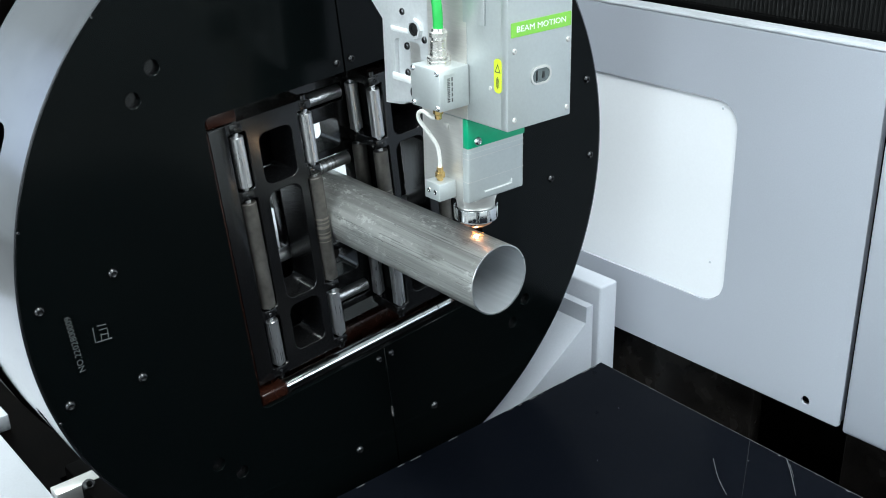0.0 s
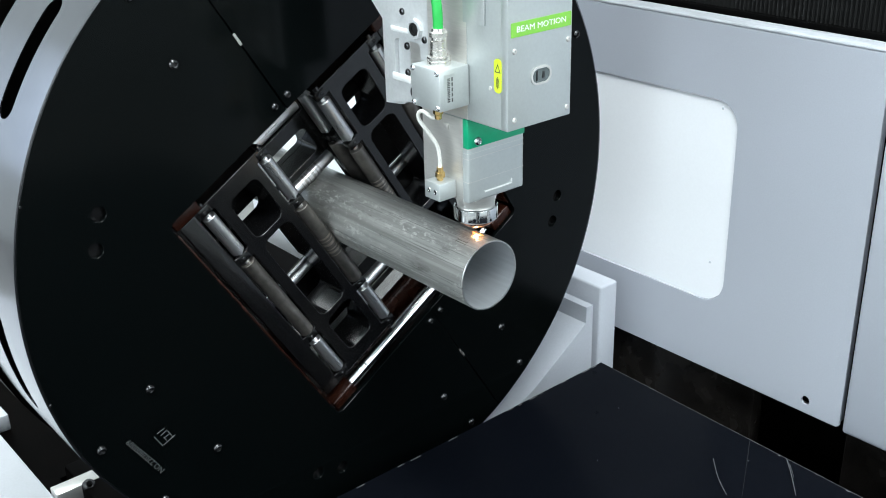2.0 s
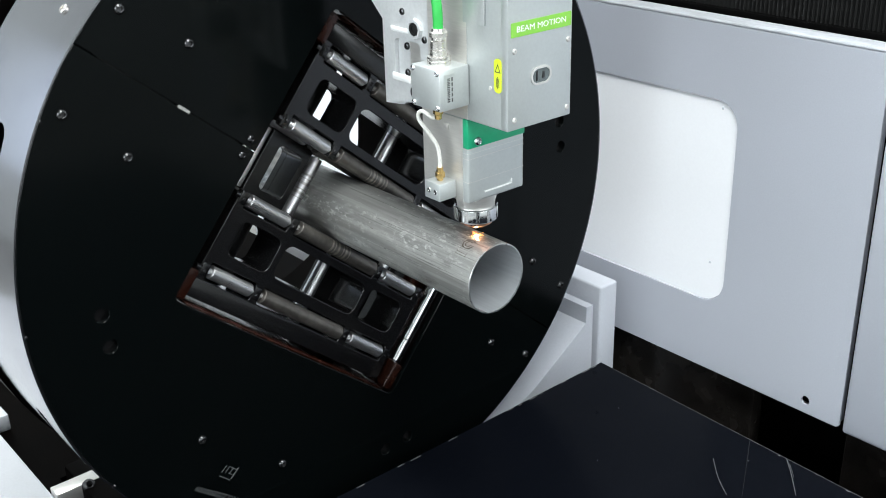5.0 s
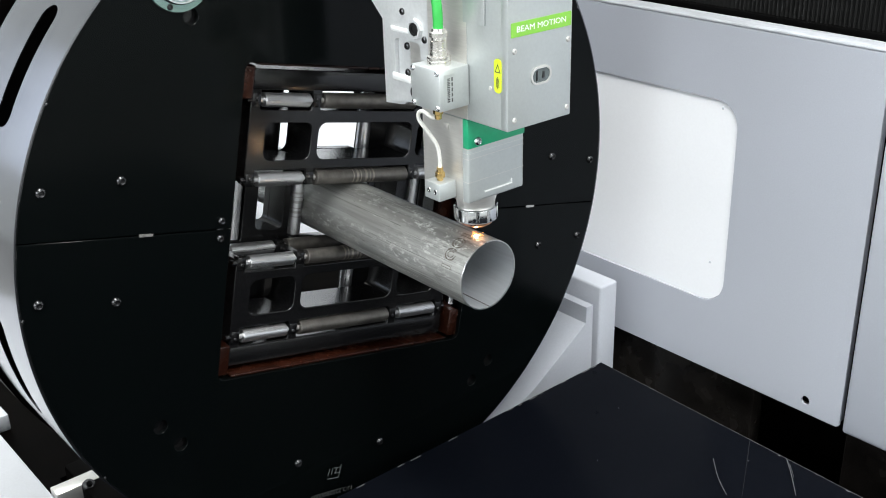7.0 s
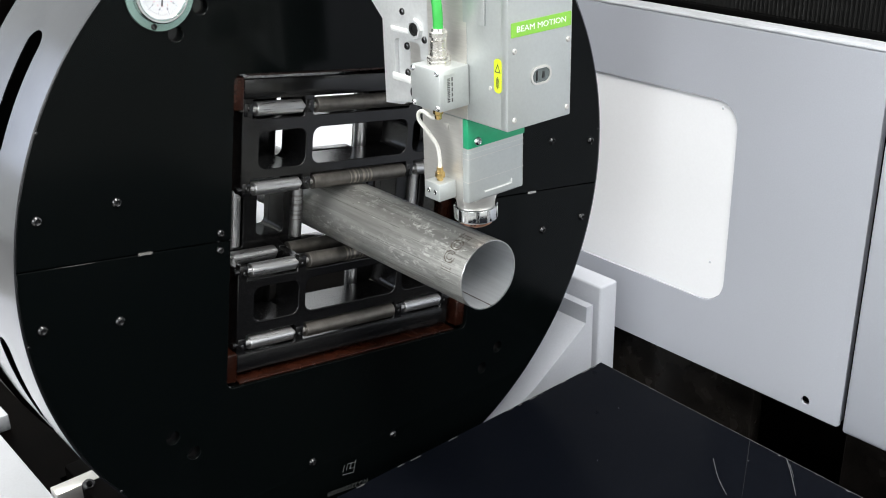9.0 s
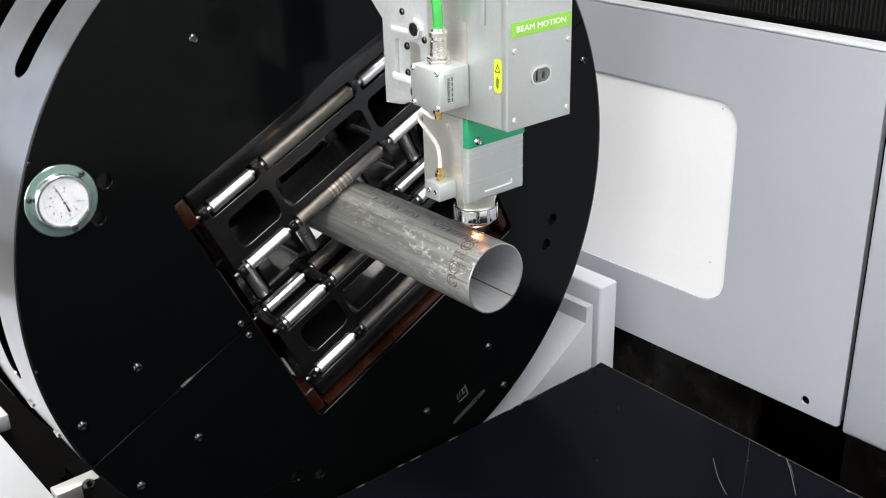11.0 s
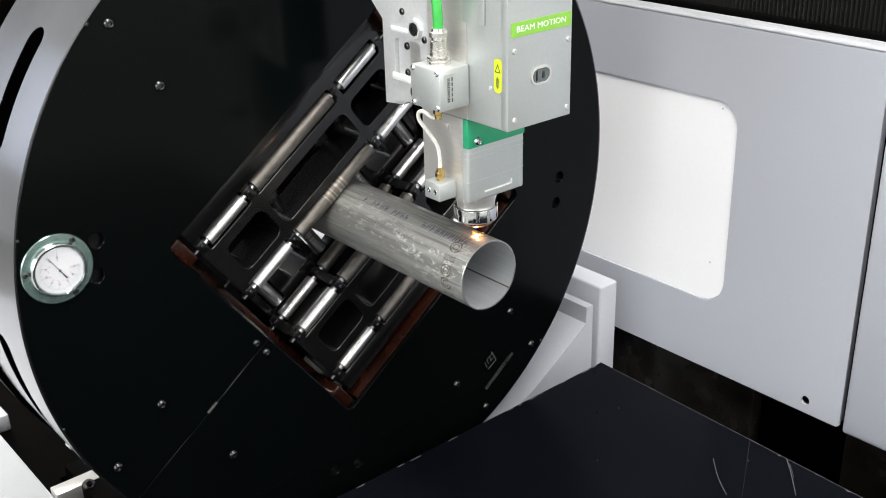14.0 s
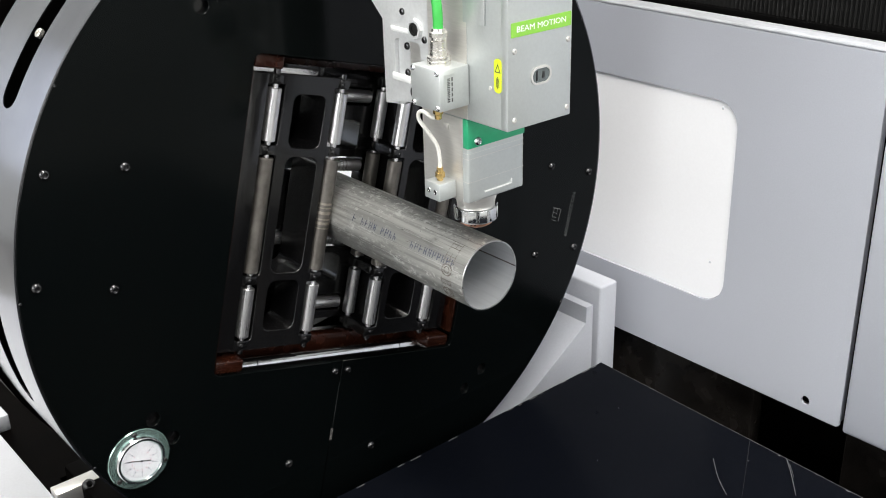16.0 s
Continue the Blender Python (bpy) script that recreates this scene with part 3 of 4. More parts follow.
def rear_jaw(angle, front):
    """A narrow jaw between the front pair, on a wider carrier behind them, with short rollers."""
    back = front - 0.030
    outline = [(0.0400, -0.0460), (0.1420, -0.0460), (0.1420, 0.0460), (0.0400, 0.0460), (0.0400, 0.0365), (0.0530, 0.0365), (0.0530, -0.0365), (0.0400, -0.0365)]
    body = part("jaw", sheet(outline, [rounded(0.0615, -0.0270, 0.0955, 0.0270, 0.007), rounded(0.1125, -0.0370, 0.1325, 0.0370, 0.002, 2)], "yz", back, front - back), BLACK_STEEL, chuck,
                "narrow black steel rear jaw with one window")
    soften(body)
    carrier = sheet([(0.056, -0.145), (0.152, -0.145), (0.152, 0.145), (0.056, 0.145)], [rounded(0.0615, -0.0275, 0.0955, 0.0275, 0.007), rounded(0.094, 0.074, 0.114, 0.112, 0.006), rounded(0.094, -0.112, 0.114, -0.074, 0.006)], "yz", back - 0.010, 0.0098)
    part("carrier", carrier, BLACK_STEEL, body)
    x = front - 0.003
    roller(body, (x, 0.0435, -0.0345), (x, 0.0435, 0.0345), 0.0075, BRIGHT, True)
    roller(body, (x, 0.1225, -0.0350), (x, 0.1225, 0.0350), 0.0075, BRIGHT)
    for y in (0.0435, 0.1225):
        for z in (-0.0412, 0.0412):
            roller_block(body, x, y, z)
    for s in (1, -1):
        roller(body, (x - 0.006, 0.0435, s * 0.054), (x - 0.006, 0.0435, s * 0.1325), 0.0075, BRIGHT)
        for z in (0.0485, 0.1385):
            part("roller_arm", boxed((back - 0.010, 0.037, s * z - 0.0025), (x + 0.001, 0.062, s * z + 0.0025), 0.001), BLACK_STEEL, body)
    body.matrix_basis = pose(0, 0, 0, angle, 0, 0)


def jaws_and_guides():
    for a in (0, 180):
        front_jaw(a, -0.016)
    for a in (90, 270):
        rear_jaw(a, -0.069)
    for s in (1, -1):
        part("guide_rod", rod((-0.026, -0.128, s * 0.1705), (-0.026, 0.128, s * 0.1705), 0.0080, 24), CHROME, chuck, "polished steel guide rod")
        for y in (-0.100, 0.100):
            part("rod_groove", lathe(bmesh.new(), [(0, 0.0081), (0.0004, 0.0082), (0.0012, 0.0082), (0.0016, 0.0081), (0, 0.0081)], (-0.026, y, s * 0.1705), (0, 1, 0), 24), SCREW, chuck)
        for e in (1, -1):
            lo, hi = sorted((e * 0.1285, e * 0.1618))
            low, high = sorted((s * 0.1530, s * 0.1667))
            part("rod_block", boxed((-0.046, lo, low), (-0.0040, hi, high), 0.0020, 3), RUST, chuck, "rust-brown rod end block")


def pressure_gauge():
    """Flanged dial gauge on the face plate."""
    y, z = polar(0.342, 45.6)
    base = part("gauge", lathe(bmesh.new(), [(0, 0), (0, 0.0319), (0.0015, 0.0328), (0.0025, 0.0322), (0.0028, 0.0255), (0.0066, 0.0250), (0.0076, 0.0240), (0.0076, 0.0220), (0.0058, 0.0216), (0.0058, 0)],
                               (0.0, y, z), (1, 0, 0), 64), FLANGE, chuck, "chrome flanged pressure gauge")
    part("bezel", lathe(bmesh.new(), [(0.0026, 0.0250), (0.0026, 0.0258), (0.0066, 0.0254), (0.0079, 0.0243), (0.0079, 0.0228), (0.0066, 0.0217), (0.0066, 0.0250), (0.0026, 0.0250)], (0.0, y, z), (1, 0, 0), 64), CHROME, base, "chrome bezel")
    part("dial", lathe(bmesh.new(), [(0, 0), (0, 0.0215), (0.0005, 0.0215), (0.0005, 0)], (0.0059, y, z), (1, 0, 0), 48), DIAL, base, "white printed dial")

    def flat(name, r0, r1, a, width, mat, h=0.0065):
        d = Vector((0, *polar(1, a)))
        s = Vector((0, *polar(1, a + 90)))
        c = Vector((h, y, z))
        bm = bmesh.new()
        vs = [bm.verts.new(c + d * r0 - s * width), bm.verts.new(c + d * r1 - s * width), bm.verts.new(c + d * r1 + s * width), bm.verts.new(c + d * r0 + s * width)]
        f = bm.faces.new(vs)
        e = bmesh.ops.extrude_face_region(bm, geom=[f])
        bmesh.ops.translate(bm, verts=[q for q in e["geom"] if isinstance(q, bmesh.types.BMVert)], vec=(0.0003, 0, 0))
        part(name, bm, mat, base)
    for k in range(41):
        a = -90 + 45 + 270 * k / 40 + 10
        flat("tick", 0.0168 if k % 5 else 0.0153, 0.0183, a, 0.00010 if k % 5 else 0.00018, DIAL_PRINT)
    for k in range(9):
        a = -90 + 45 + 270 * k / 8 + 10
        flat("numeral_bar", 0.0120, 0.0138, a, 0.0007, DIAL_PRINT)
    for k in range(11):
        flat("red_tick", 0.0095, 0.0105, -35 + 27 * k, 0.0005, RED_INK)
    flat("needle", -0.0085, 0.0165, -5, 0.0003, BLACK_INK, 0.0068)
    flat("needle_tail", -0.0100, -0.0040, -5, 0.0008, BLACK_INK, 0.00685)
    part("hub", rod((0.0065, y, z), (0.0073, y, z), 0.0014, 14), CHROME, base)
    for a in (60, 180, 300):
        dy, dz = polar(0.0288, a - 12)
        cap_screw(base, (0.0025, y + dy, z + dz), (1, 0, 0), 0.0029, 0.0020, RUBBER)
    bm = lathe(bmesh.new(), [(0, 0), (0, 0.0217), (0.0005, 0.0217), (0.0005, 0)], (0.0077, y, z), (1, 0, 0), 40)
    glass = part("glass", bm, GLASS, base, "clear gauge glass")
    glass.visible_shadow = False


def lettering(name, text, size, mat, parent, frame_m):
    """Flat raised letters in the built-in font."""
    cu = bpy.data.curves.new(name, "FONT")
    cu.body, cu.size, cu.extrude, cu.align_x, cu.align_y, cu.resolution_u = text, size, 0.0001, "CENTER", "CENTER", 2
    tmp = bpy.data.objects.new(name, cu)
    me = bpy.data.meshes.new_from_object(tmp)
    bpy.data.objects.remove(tmp)
    me.transform(frame_m)
    me.materials.append(mat)
    ob = new(name, me)
    ob.parent = parent
    return ob


def face_marks():
    """Etched serial writing and the maker's plain shape beside it."""
    # letters run along z and stand up towards -y, facing +x
    turn = Matrix(((0, 0, 1, 0.0002), (0, -1, 0, -0.3364), (1, 0, 0, 0.0), (0, 0, 0, 1)))
    lettering("serial_writing", "NO.2202800009", 0.0088, PALE_MARK, chuck, turn)
    for y0, z0, y1, z1, w in ((-0.302, -0.009, -0.317, -0.007, 0.0012), (-0.318, -0.007, -0.317, 0.009, 0.0011), (-0.312, -0.008, -0.311, 0.000, 0.0009),
                              (-0.304, -0.003, -0.312, -0.001, 0.0009), (-0.304, 0.003, -0.312, 0.004, 0.0009), (-0.304, 0.007, -0.313, 0.009, 0.0009), (-0.305, -0.008, -0.304, 0.002, 0.0009)):
        part("maker_mark", rod((0.0, y0, z0), (0.0, y1, z1), w * 0.55, 6, 0.0001), PALE_MARK, chuck)


def glass_material():
    m = bpy.data.materials.new("clear glass")
    m.use_nodes = True
    b = m.node_tree.nodes["Principled BSDF"]
    b.inputs["Roughness"].default_value = 0.02
    b.inputs["Transmission Weight"].default_value = 1.0
    b.inputs["IOR"].default_value = 1.15
    return m


GLASS = glass_material()
face_plates()
drum()
jaws_and_guides()
pressure_gauge()
face_marks()


# ---- the pipe ----
RP, WALL = 0.0354, 0.0011
pipe = thing("steel_pipe", "galvanised round steel pipe with scuffed zinc surface", "pipe", (0.2126, 0, ZC))


def ring_patch(x0, x1, a0, a1, r, t=0.00022, n=10):
    """A thin curved patch on the pipe, from x0 to x1 and a0 to a1 degrees."""
    bm = bmesh.new()
    rows = []
    for k in range(n + 1):
        a = a0 + (a1 - a0) * k / n
        rows.append([bm.verts.new((x, *polar(rr, a))) for x, rr in ((x0, r), (x1, r), (x1, r - t), (x0, r - t))])
    for p, q in zip(rows, rows[1:]):
        for i in range(4):
            bm.faces.new((p[i], p[(i + 1) % 4], q[(i + 1) % 4], q[i]))
    bm.faces.new(rows[0])
    bm.faces.new(rows[-1][::-1])
    return bm


MARKS = [(82, 5.0), (62, 9.5), (40, 9.5), (20, 8.0), (0, 9.0), (341, 8.5), (320, 9.0)]


def glyph(k):
    """The burnt outline of one character, as a plain open shape."""
    a, w = MARKS[k]
    x0, x1, r, s = -0.0300, -0.0165, RP + 0.00015, 0.00032
    xm, half = (x0 + x1) / 2, (x1 - x0) / 2
    strips = []
    if k in (1, 2, 4):
        for grow in (1.0, 0.55):
            n = 22
            for i in range(n if k != 1 else n - 3):
                t0, t1 = 2 * math.pi * i / n, 2 * math.pi * (i + 1) / n
                p = (xm + half * grow * math.cos(t0), a + w * grow * math.sin(t0))
                q = (xm + half * grow * math.cos(t1), a + w * grow * math.sin(t1))
                strips.append((min(p[0], q[0]) - s / 2, max(p[0], q[0]) + s / 2, min(p[1], q[1]) - 0.35, max(p[1], q[1]) + 0.35))
    else:
        strips = [(x0, x0 + s, a - w, a + w), (x1 - s, x1, a - w, a + w), (x0, x1, a - w * 0.4, a - w * 0.4 + 0.8), (x0, x1, a + w * 0.4, a + w * 0.4 + 0.8)]
        if k >= 5:
            strips += [(xm, xm + s, a - w, a + w * 0.5)]
    bm = bmesh.new()
    for q in strips:
        piece = ring_patch(*q, r, 0.00018, 4)
        me = bpy.data.meshes.new("strip")
        piece.to_mesh(me)
        piece.free()
        bm.from_mesh(me)
        bpy.data.meshes.remove(me)
    return part("cut_mark", bm, SCORCH, pipe, "dark laser-cut outline")


def build_pipe():
    rng = random.Random(5)
    n, long = 96, 0.66
    lathe_bm = lathe(bmesh.new(), [(0, RP - WALL), (0, RP), (long, RP), (long, RP - WALL), (0, RP - WALL)], (-long, 0, 0), (1, 0, 0), n)
    part("tube", lathe_bm, GALVAN, pipe)
    part("inner_surface", ring_patch(-0.4, -0.0003, 0, 360, RP - WALL - 0.00002, 0.00004, 96), INNER_ZINC, pipe, "smooth pale inner zinc")
    part("end_edge", lathe(bmesh.new(), [(0, RP - WALL - 0.00003), (0, RP + 0.00006), (0.0004, RP - 0.0001), (0.0004, RP - WALL), (0, RP - WALL - 0.00003)], (0, 0, 0), (1, 0, 0), n), PIPE_EDGE, pipe, "bright cut edge")
    seam = ring_patch(-long, -0.0002, 193, 195.2, RP - WALL - 0.0001, -0.0003, 2)
    part("weld_seam", seam, WELD, pipe, "dark inner weld seam")
    part("outer_seam", ring_patch(-long, -0.0002, 193.3, 194.9, RP + 0.0001, 0.0002, 2), GALVAN, pipe)
    x = -0.178
    for k in range(24):
        w = 0.0036 + 0.0012 * rng.random()
        if k not in (1, 6, 11, 12, 13):
            for q in ((x, x + 0.0010, 341.2, 352.6), (x, x + w, 346.2, 347.7), (x + w - 0.0010, x + w, 341.2 if rng.random() < 0.6 else 346.2, 352.6 if rng.random() < 0.6 else 347.7)):
                part("ink_bar", ring_patch(*q, RP + 0.00012, 0.0001, 4), INK, pipe)
        x += w + 0.0027
    for k in range(30):
        u, a = rng.uniform(-0.24, -0.03), rng.uniform(0, 360)
        part("tarnish_line", ring_patch(u, min(u + rng.uniform(0.03, 0.16), -0.001), a, a + rng.uniform(0.25, 0.9), RP + 0.00005, 0.0001, 2), TARNISH if k % 3 else PIPE_EDGE, pipe)
    for k in range(26):
        u, a, h = rng.uniform(-0.20, -0.01), rng.uniform(0, 360), rng.uniform(0.2, 0.5)
        part("scuff", ring_patch(u, u + rng.uniform(0.002, 0.012), a, a + h, RP + 0.00008, 0.0001, 2), PIPE_EDGE if k % 2 else WELD, pipe)


build_pipe()
cut_marks = [glyph(k) for k in range(len(MARKS))]

# ---- the laser cutting head ----
cutting_head = thing("laser_cutting_head", "silver aluminium laser cutting head with green trim", "cutting head", (0, 0, ZC))
HX = 0.181


def build_head():
    t = cutting_head
    body = part("main_housing", boxed((0.1605, -0.0365, 0.166), (0.2615, 0.0372, 0.56), 0.0022, 3), ALU, t, "satin aluminium main housing")
    part("side_plate", boxed((0.1625, -0.0371, 0.1672), (0.2130, -0.0366, 0.56)), ALU_BARE, body, "bare machined side plate")
    part("front_cover", boxed((0.2552, -0.0374, 0.1668), (0.2640, 0.0380, 0.56), 0.0012), ALU, body)
    for y, z in ((-0.0297, 0.234), (-0.0297, 0.1755), (0.0335, 0.234), (0.0335, 0.1745)):
        cap_screw(body, (0.264, y, z), (1, 0, 0), 0.0026, 0.0008, ALU_BARE)
    label = part("name_label", boxed((0.2641, -0.0340, 0.2455), (0.2645, 0.0360, 0.2575)), LIME, body, "lime green label with white lettering")
    lettering("label_writing", "BEAM MOTION", 0.0070, WHITE, label, Matrix(((0, 0, 1, 0.2647), (1.22, 0, 0, 0.0008), (0, 1, 0, 0.2515), (0, 0, 0, 1))))
    win = sheet(rounded(-0.0112, 0.2012, 0.0130, 0.2168, 0.0075, 8), [rounded(-0.0092, 0.2030, 0.0110, 0.2150, 0.0058, 8)], "yz", 0.2641, 0.0010)
    part("slot_rim", win, ALU_BARE, body)
    part("slot_window", sheet(rounded(-0.0091, 0.2031, 0.0109, 0.2149, 0.0057, 8), [], "yz", 0.2641, 0.0003), SIGHT, body, "dark sight slot")
    part("slot_lens", boxed((0.2645, -0.0050, 0.2048), (0.2649, -0.0030, 0.2132), 0.0002), RUBBER, body)
    part("slot_lens", boxed((0.2645, 0.0020, 0.2060), (0.2649, 0.0048, 0.2120), 0.0002), RUBBER, body)
    tag = part("warning_tag", sheet(rounded(0.2480, 0.1985, 0.2570, 0.2275, 0.0042, 6), [], "xz", -0.0379, 0.0004), YELLOW, body, "yellow warning sticker")
    part("tag_triangle", sheet([(0.2492, 0.2160), (0.2560, 0.2160), (0.2526, 0.2235)], [[(0.2502, 0.2167), (0.2550, 0.2167), (0.2526, 0.2219)]], "xz", -0.0381, 0.0002), BLACK_INK, tag)
    for x, z0, z1 in ((0.2512, 0.2035, 0.2110), (0.2526, 0.2022, 0.2125), (0.2540, 0.2035, 0.2110)):
        part("tag_bar", boxed((x - 0.0003, -0.0381, z0), (x + 0.0003, -0.0379, z1)), BLACK_INK, tag)
    cap_screw(body, (0.2422, -0.0365, 0.2004), (0, -1, 0), 0.002, 0.0006, ALU_BARE)
    part("cover_plate", boxed((0.2105, -0.0385, 0.2520), (0.2370, -0.0368, 0.40), 0.0004), ALU, body)
    # lower lens block
    low = part("lens_block", boxed((0.150, -0.0350, 0.0865), (0.2110, 0.0335, 0.1655), 0.0020, 3), ALU, t, "satin aluminium lens block")
    part("green_band", boxed((0.2045, -0.0356, 0.1385), (0.2117, 0.0341, 0.1655), 0.0008), GREEN, low, "green coated mounting band")
    cap_screw(low, (0.2117, -0.0245, 0.1445), (1, 0, 0), 0.0042, 0.0030, CHROME)
    part("bare_side", boxed((0.149, -0.0353, 0.0875), (0.2035, -0.0345, 0.165)), ALU_BARE, low)
    for z in (0.1335, 0.1285, 0.1065):
        part("joint_line", boxed((0.1505, -0.03525, z), (0.21108, 0.0334, z + 0.0004)), ALU_BARE, low)
    part("drawer_handle", boxed((0.2111, -0.0165, 0.0935), (0.2120, 0.0180, 0.0948)), WHITE, low)
    part("drawer_handle", boxed((0.2111, 0.0168, 0.0935), (0.2120, 0.0180, 0.0985)), WHITE, low)
    # nozzle, from the block down
    part("neck", lathe(bmesh.new(), [(0, 0), (0, 0.0205), (0.008, 0.0200), (0.014, 0.0182), (0.018, 0.0180), (0.018, 0)], (HX, 0, 0.087), (0, 0, -1), 40), ALU_BARE, t)
    ring = bmesh.new()
    lathe(ring, [(0, 0), (0, 0.0195), (0.001, 0.0205), (0.013, 0.0205), (0.0142, 0.0192), (0.0142, 0)], (HX, 0, 0.0695), (0, 0, -1), 48)
    nut = part("ring_nut", ring, CHROME, t, "knurled chrome ring nut")
    for k in range(12):
        a = 30 * k + 8
        bm = boxed((0.0198, -0.0038, 0.0572), (0.02075, 0.0038, 0.0686), 0.0002)
        bmesh.ops.transform(bm, verts=bm.verts, matrix=Matrix.Translation((HX, 0, 0)) @ pose(0, 0, 0, 0, 0, a))
        part("knurl", bm, CHROME, nut)
    part("sensor_ring", lathe(bmesh.new(), [(0, 0), (0, 0.0165), (0.003, 0.0160), (0.0050, 0.0135), (0.0055, 0.0110), (0.0055, 0)], (HX, 0, 0.0553), (0, 0, -1), 36), COPPER, t, "copper sensor ring")
    part("nozzle", lathe(bmesh.new(), [(0, 0), (0, 0.0075), (0.0012, 0.0070), (0.0030, 0.0032), (0.0048, 0.0022), (0.0048, 0)], (HX, 0, 0.0498), (0, 0, -1), 28), COPPER, t, "copper nozzle tip")
    # motor box with connector
    mb = part("motor_box", boxed((0.1775, -0.0700, 0.1805), (0.2160, -0.0368, 0.2165), 0.0014), ALU, t, "satin aluminium sensor box")
    for x, z in ((0.181, 0.2135), (0.2125, 0.2135), (0.181, 0.1835), (0.2125, 0.1835)):
        cap_screw(mb, (x, -0.0700, z), (0, -1, 0), 0.0026, 0.0012, CHROME)
    rng = random.Random(2)
    lab = part("serial_label", boxed((0.2161, -0.0655, 0.1860), (0.2163, -0.0530, 0.2120)), ALU, mb)
    z = 0.188
    while z < 0.209:
        h = 0.0005 + 0.0008 * rng.random()
        part("code_bar", boxed((0.2164, -0.0620, z), (0.21655, -0.0592, z + h)), PALE_MARK, lab)
        z += h + 0.0006
    for k in range(5):
        part("print_bar", boxed((0.2164, -0.0573, 0.188 + 0.0045 * k), (0.21655, -0.0560, 0.1912 + 0.0045 * k)), PALE_MARK, lab)
    conn = part("connector", lathe(bmesh.new(), [(0, 0), (0, 0.0102), (0.0035, 0.0102), (0.0037, 0.0098), (0.0045, 0.0102), (0.0075, 0.0102), (0.0080, 0.0076), (0.0120, 0.0074), (0.0122, 0.0078), (0.0135, 0.0078), (0.0137, 0.0072), (0.0205, 0.0072), (0.0215, 0.0060), (0.0235, 0.0058), (0.0240, 0.0078), (0.0275, 0.0078), (0.0285, 0.0060), (0.031, 0.0056), (0.031, 0)],
                                  (0.1975, -0.0545, 0.2165), (0, 0, 1), 28), NICKEL, t, "nickel plated round cable connector")
    part("cable", tube_along([(0.1975, -0.0545, 0.246), (0.1970, -0.0545, 0.262), (0.193, -0.054, 0.285), (0.188, -0.053, 0.33), (0.186, -0.052, 0.42)], 0.0044, 14), CABLE, conn, "green cable")
    # side gas block with hose
    sb = part("gas_block", boxed((0.1735, -0.0555, 0.0895), (0.1945, -0.0356, 0.1060), 0.0010), ALU, t, "small aluminium gas block")
    for x in (0.1795, 0.1885):
        cap_screw(sb, (x, -0.0555, 0.0975), (0, -1, 0), 0.0024, 0.0004, CHROME, "port")

    def fitting(p, d):
        return part("hose_fitting", lathe(bmesh.new(), [(0, 0), (0, 0.0028), (0.003, 0.0028), (0.003, 0.0044), (0.0078, 0.0044), (0.0085, 0.0032), (0.0125, 0.0030), (0.0125, 0)], p, d, 6), BRASS, sb, "brass hose fitting")
    fitting((0.1845, -0.0460, 0.1058), (0, 0, 1))
    fitting((0.1950, -0.0550, 0.1802), (0, 0, -1))
    part("hose", tube_along([(0.1845, -0.046, 0.117), (0.1845, -0.046, 0.128), (0.182, -0.047, 0.139), (0.174, -0.050, 0.150), (0.166, -0.053, 0.160), (0.1655, -0.053, 0.1665), (0.171, -0.0525, 0.1690), (0.1805, -0.0535, 0.1675), (0.187, -0.0545, 0.1670), (0.1945, -0.055, 0.1690)], 0.0018, 10), HOSE, sb, "white flexible hose")
    part("side_port", boxed((0.180, -0.037, 0.1515), (0.186, -0.0352, 0.1575), 0.0008), ALU_BARE, low)
    # mounting bracket behind
    br = part("mounting_bracket", sheet([(0.0880, 0.1560), (0.1150, 0.1590), (0.1270, 0.1670), (0.1270, 0.240), (0.160, 0.240), (0.160, 0.50), (0.060, 0.50), (0.060, 0.262), (0.0880, 0.236)], [], "xz", -0.0300, 0.055), CAST, t, "silver cast mounting bracket")
    part("bracket_rib", sheet([(0.105, 0.161), (0.127, 0.165), (0.158, 0.168), (0.160, 0.250), (0.160, 0.35), (0.105, 0.35)], [rounded(0.1105, 0.186, 0.1480, 0.2225, 0.005, 4)], "xz", -0.0345, 0.0043), CAST, br)
    part("tie_plate", boxed((0.121, -0.0290, 0.17), (0.150, 0.030, 0.50), 0.001), ALU_BARE, br)
    for x, z in ((0.1425, 0.2350), (0.1410, 0.1770)):
        part("bolt_boss", lathe(bmesh.new(), [(0, 0), (0, 0.0098), (0.003, 0.0092), (0.003, 0.0066), (0.001, 0.0064), (0.001, 0)], (x, -0.0345, z), (0, -1, 0), 8), CAST, br)
        part("bolt", lathe(bmesh.new(), [(0, 0), (0, 0.0060), (0.002, 0.0058), (0.002, 0.0034), (0.0005, 0.0032), (0.0005, 0)], (x, -0.0356, z), (0, -1, 0), 16), RUBBER, br, "black socket bolt")
    # ledges coloured white: the highlight on the casting is painted in
    for z0, z1 in ((0.217, 0.2235), (0.1715, 0.1805)):
        part("bracket_ledge", boxed((0.1075, -0.0365, z0 + 0.012), (0.1340, -0.0344, z1 + 0.010), 0.0012), WHITE, br)
    for x, z in ((0.1240, 0.2480), (0.1545, 0.2270)):
        cap_screw(br, (x, -0.0345, z), (0, -1, 0), 0.0033, 0.002, SCREW)
    for z in (0.2160, 0.1915):
        cap_screw(br, (0.1240, -0.0303, z), (0, -1, 0), 0.0036, 0.002, SCREW)


build_head()


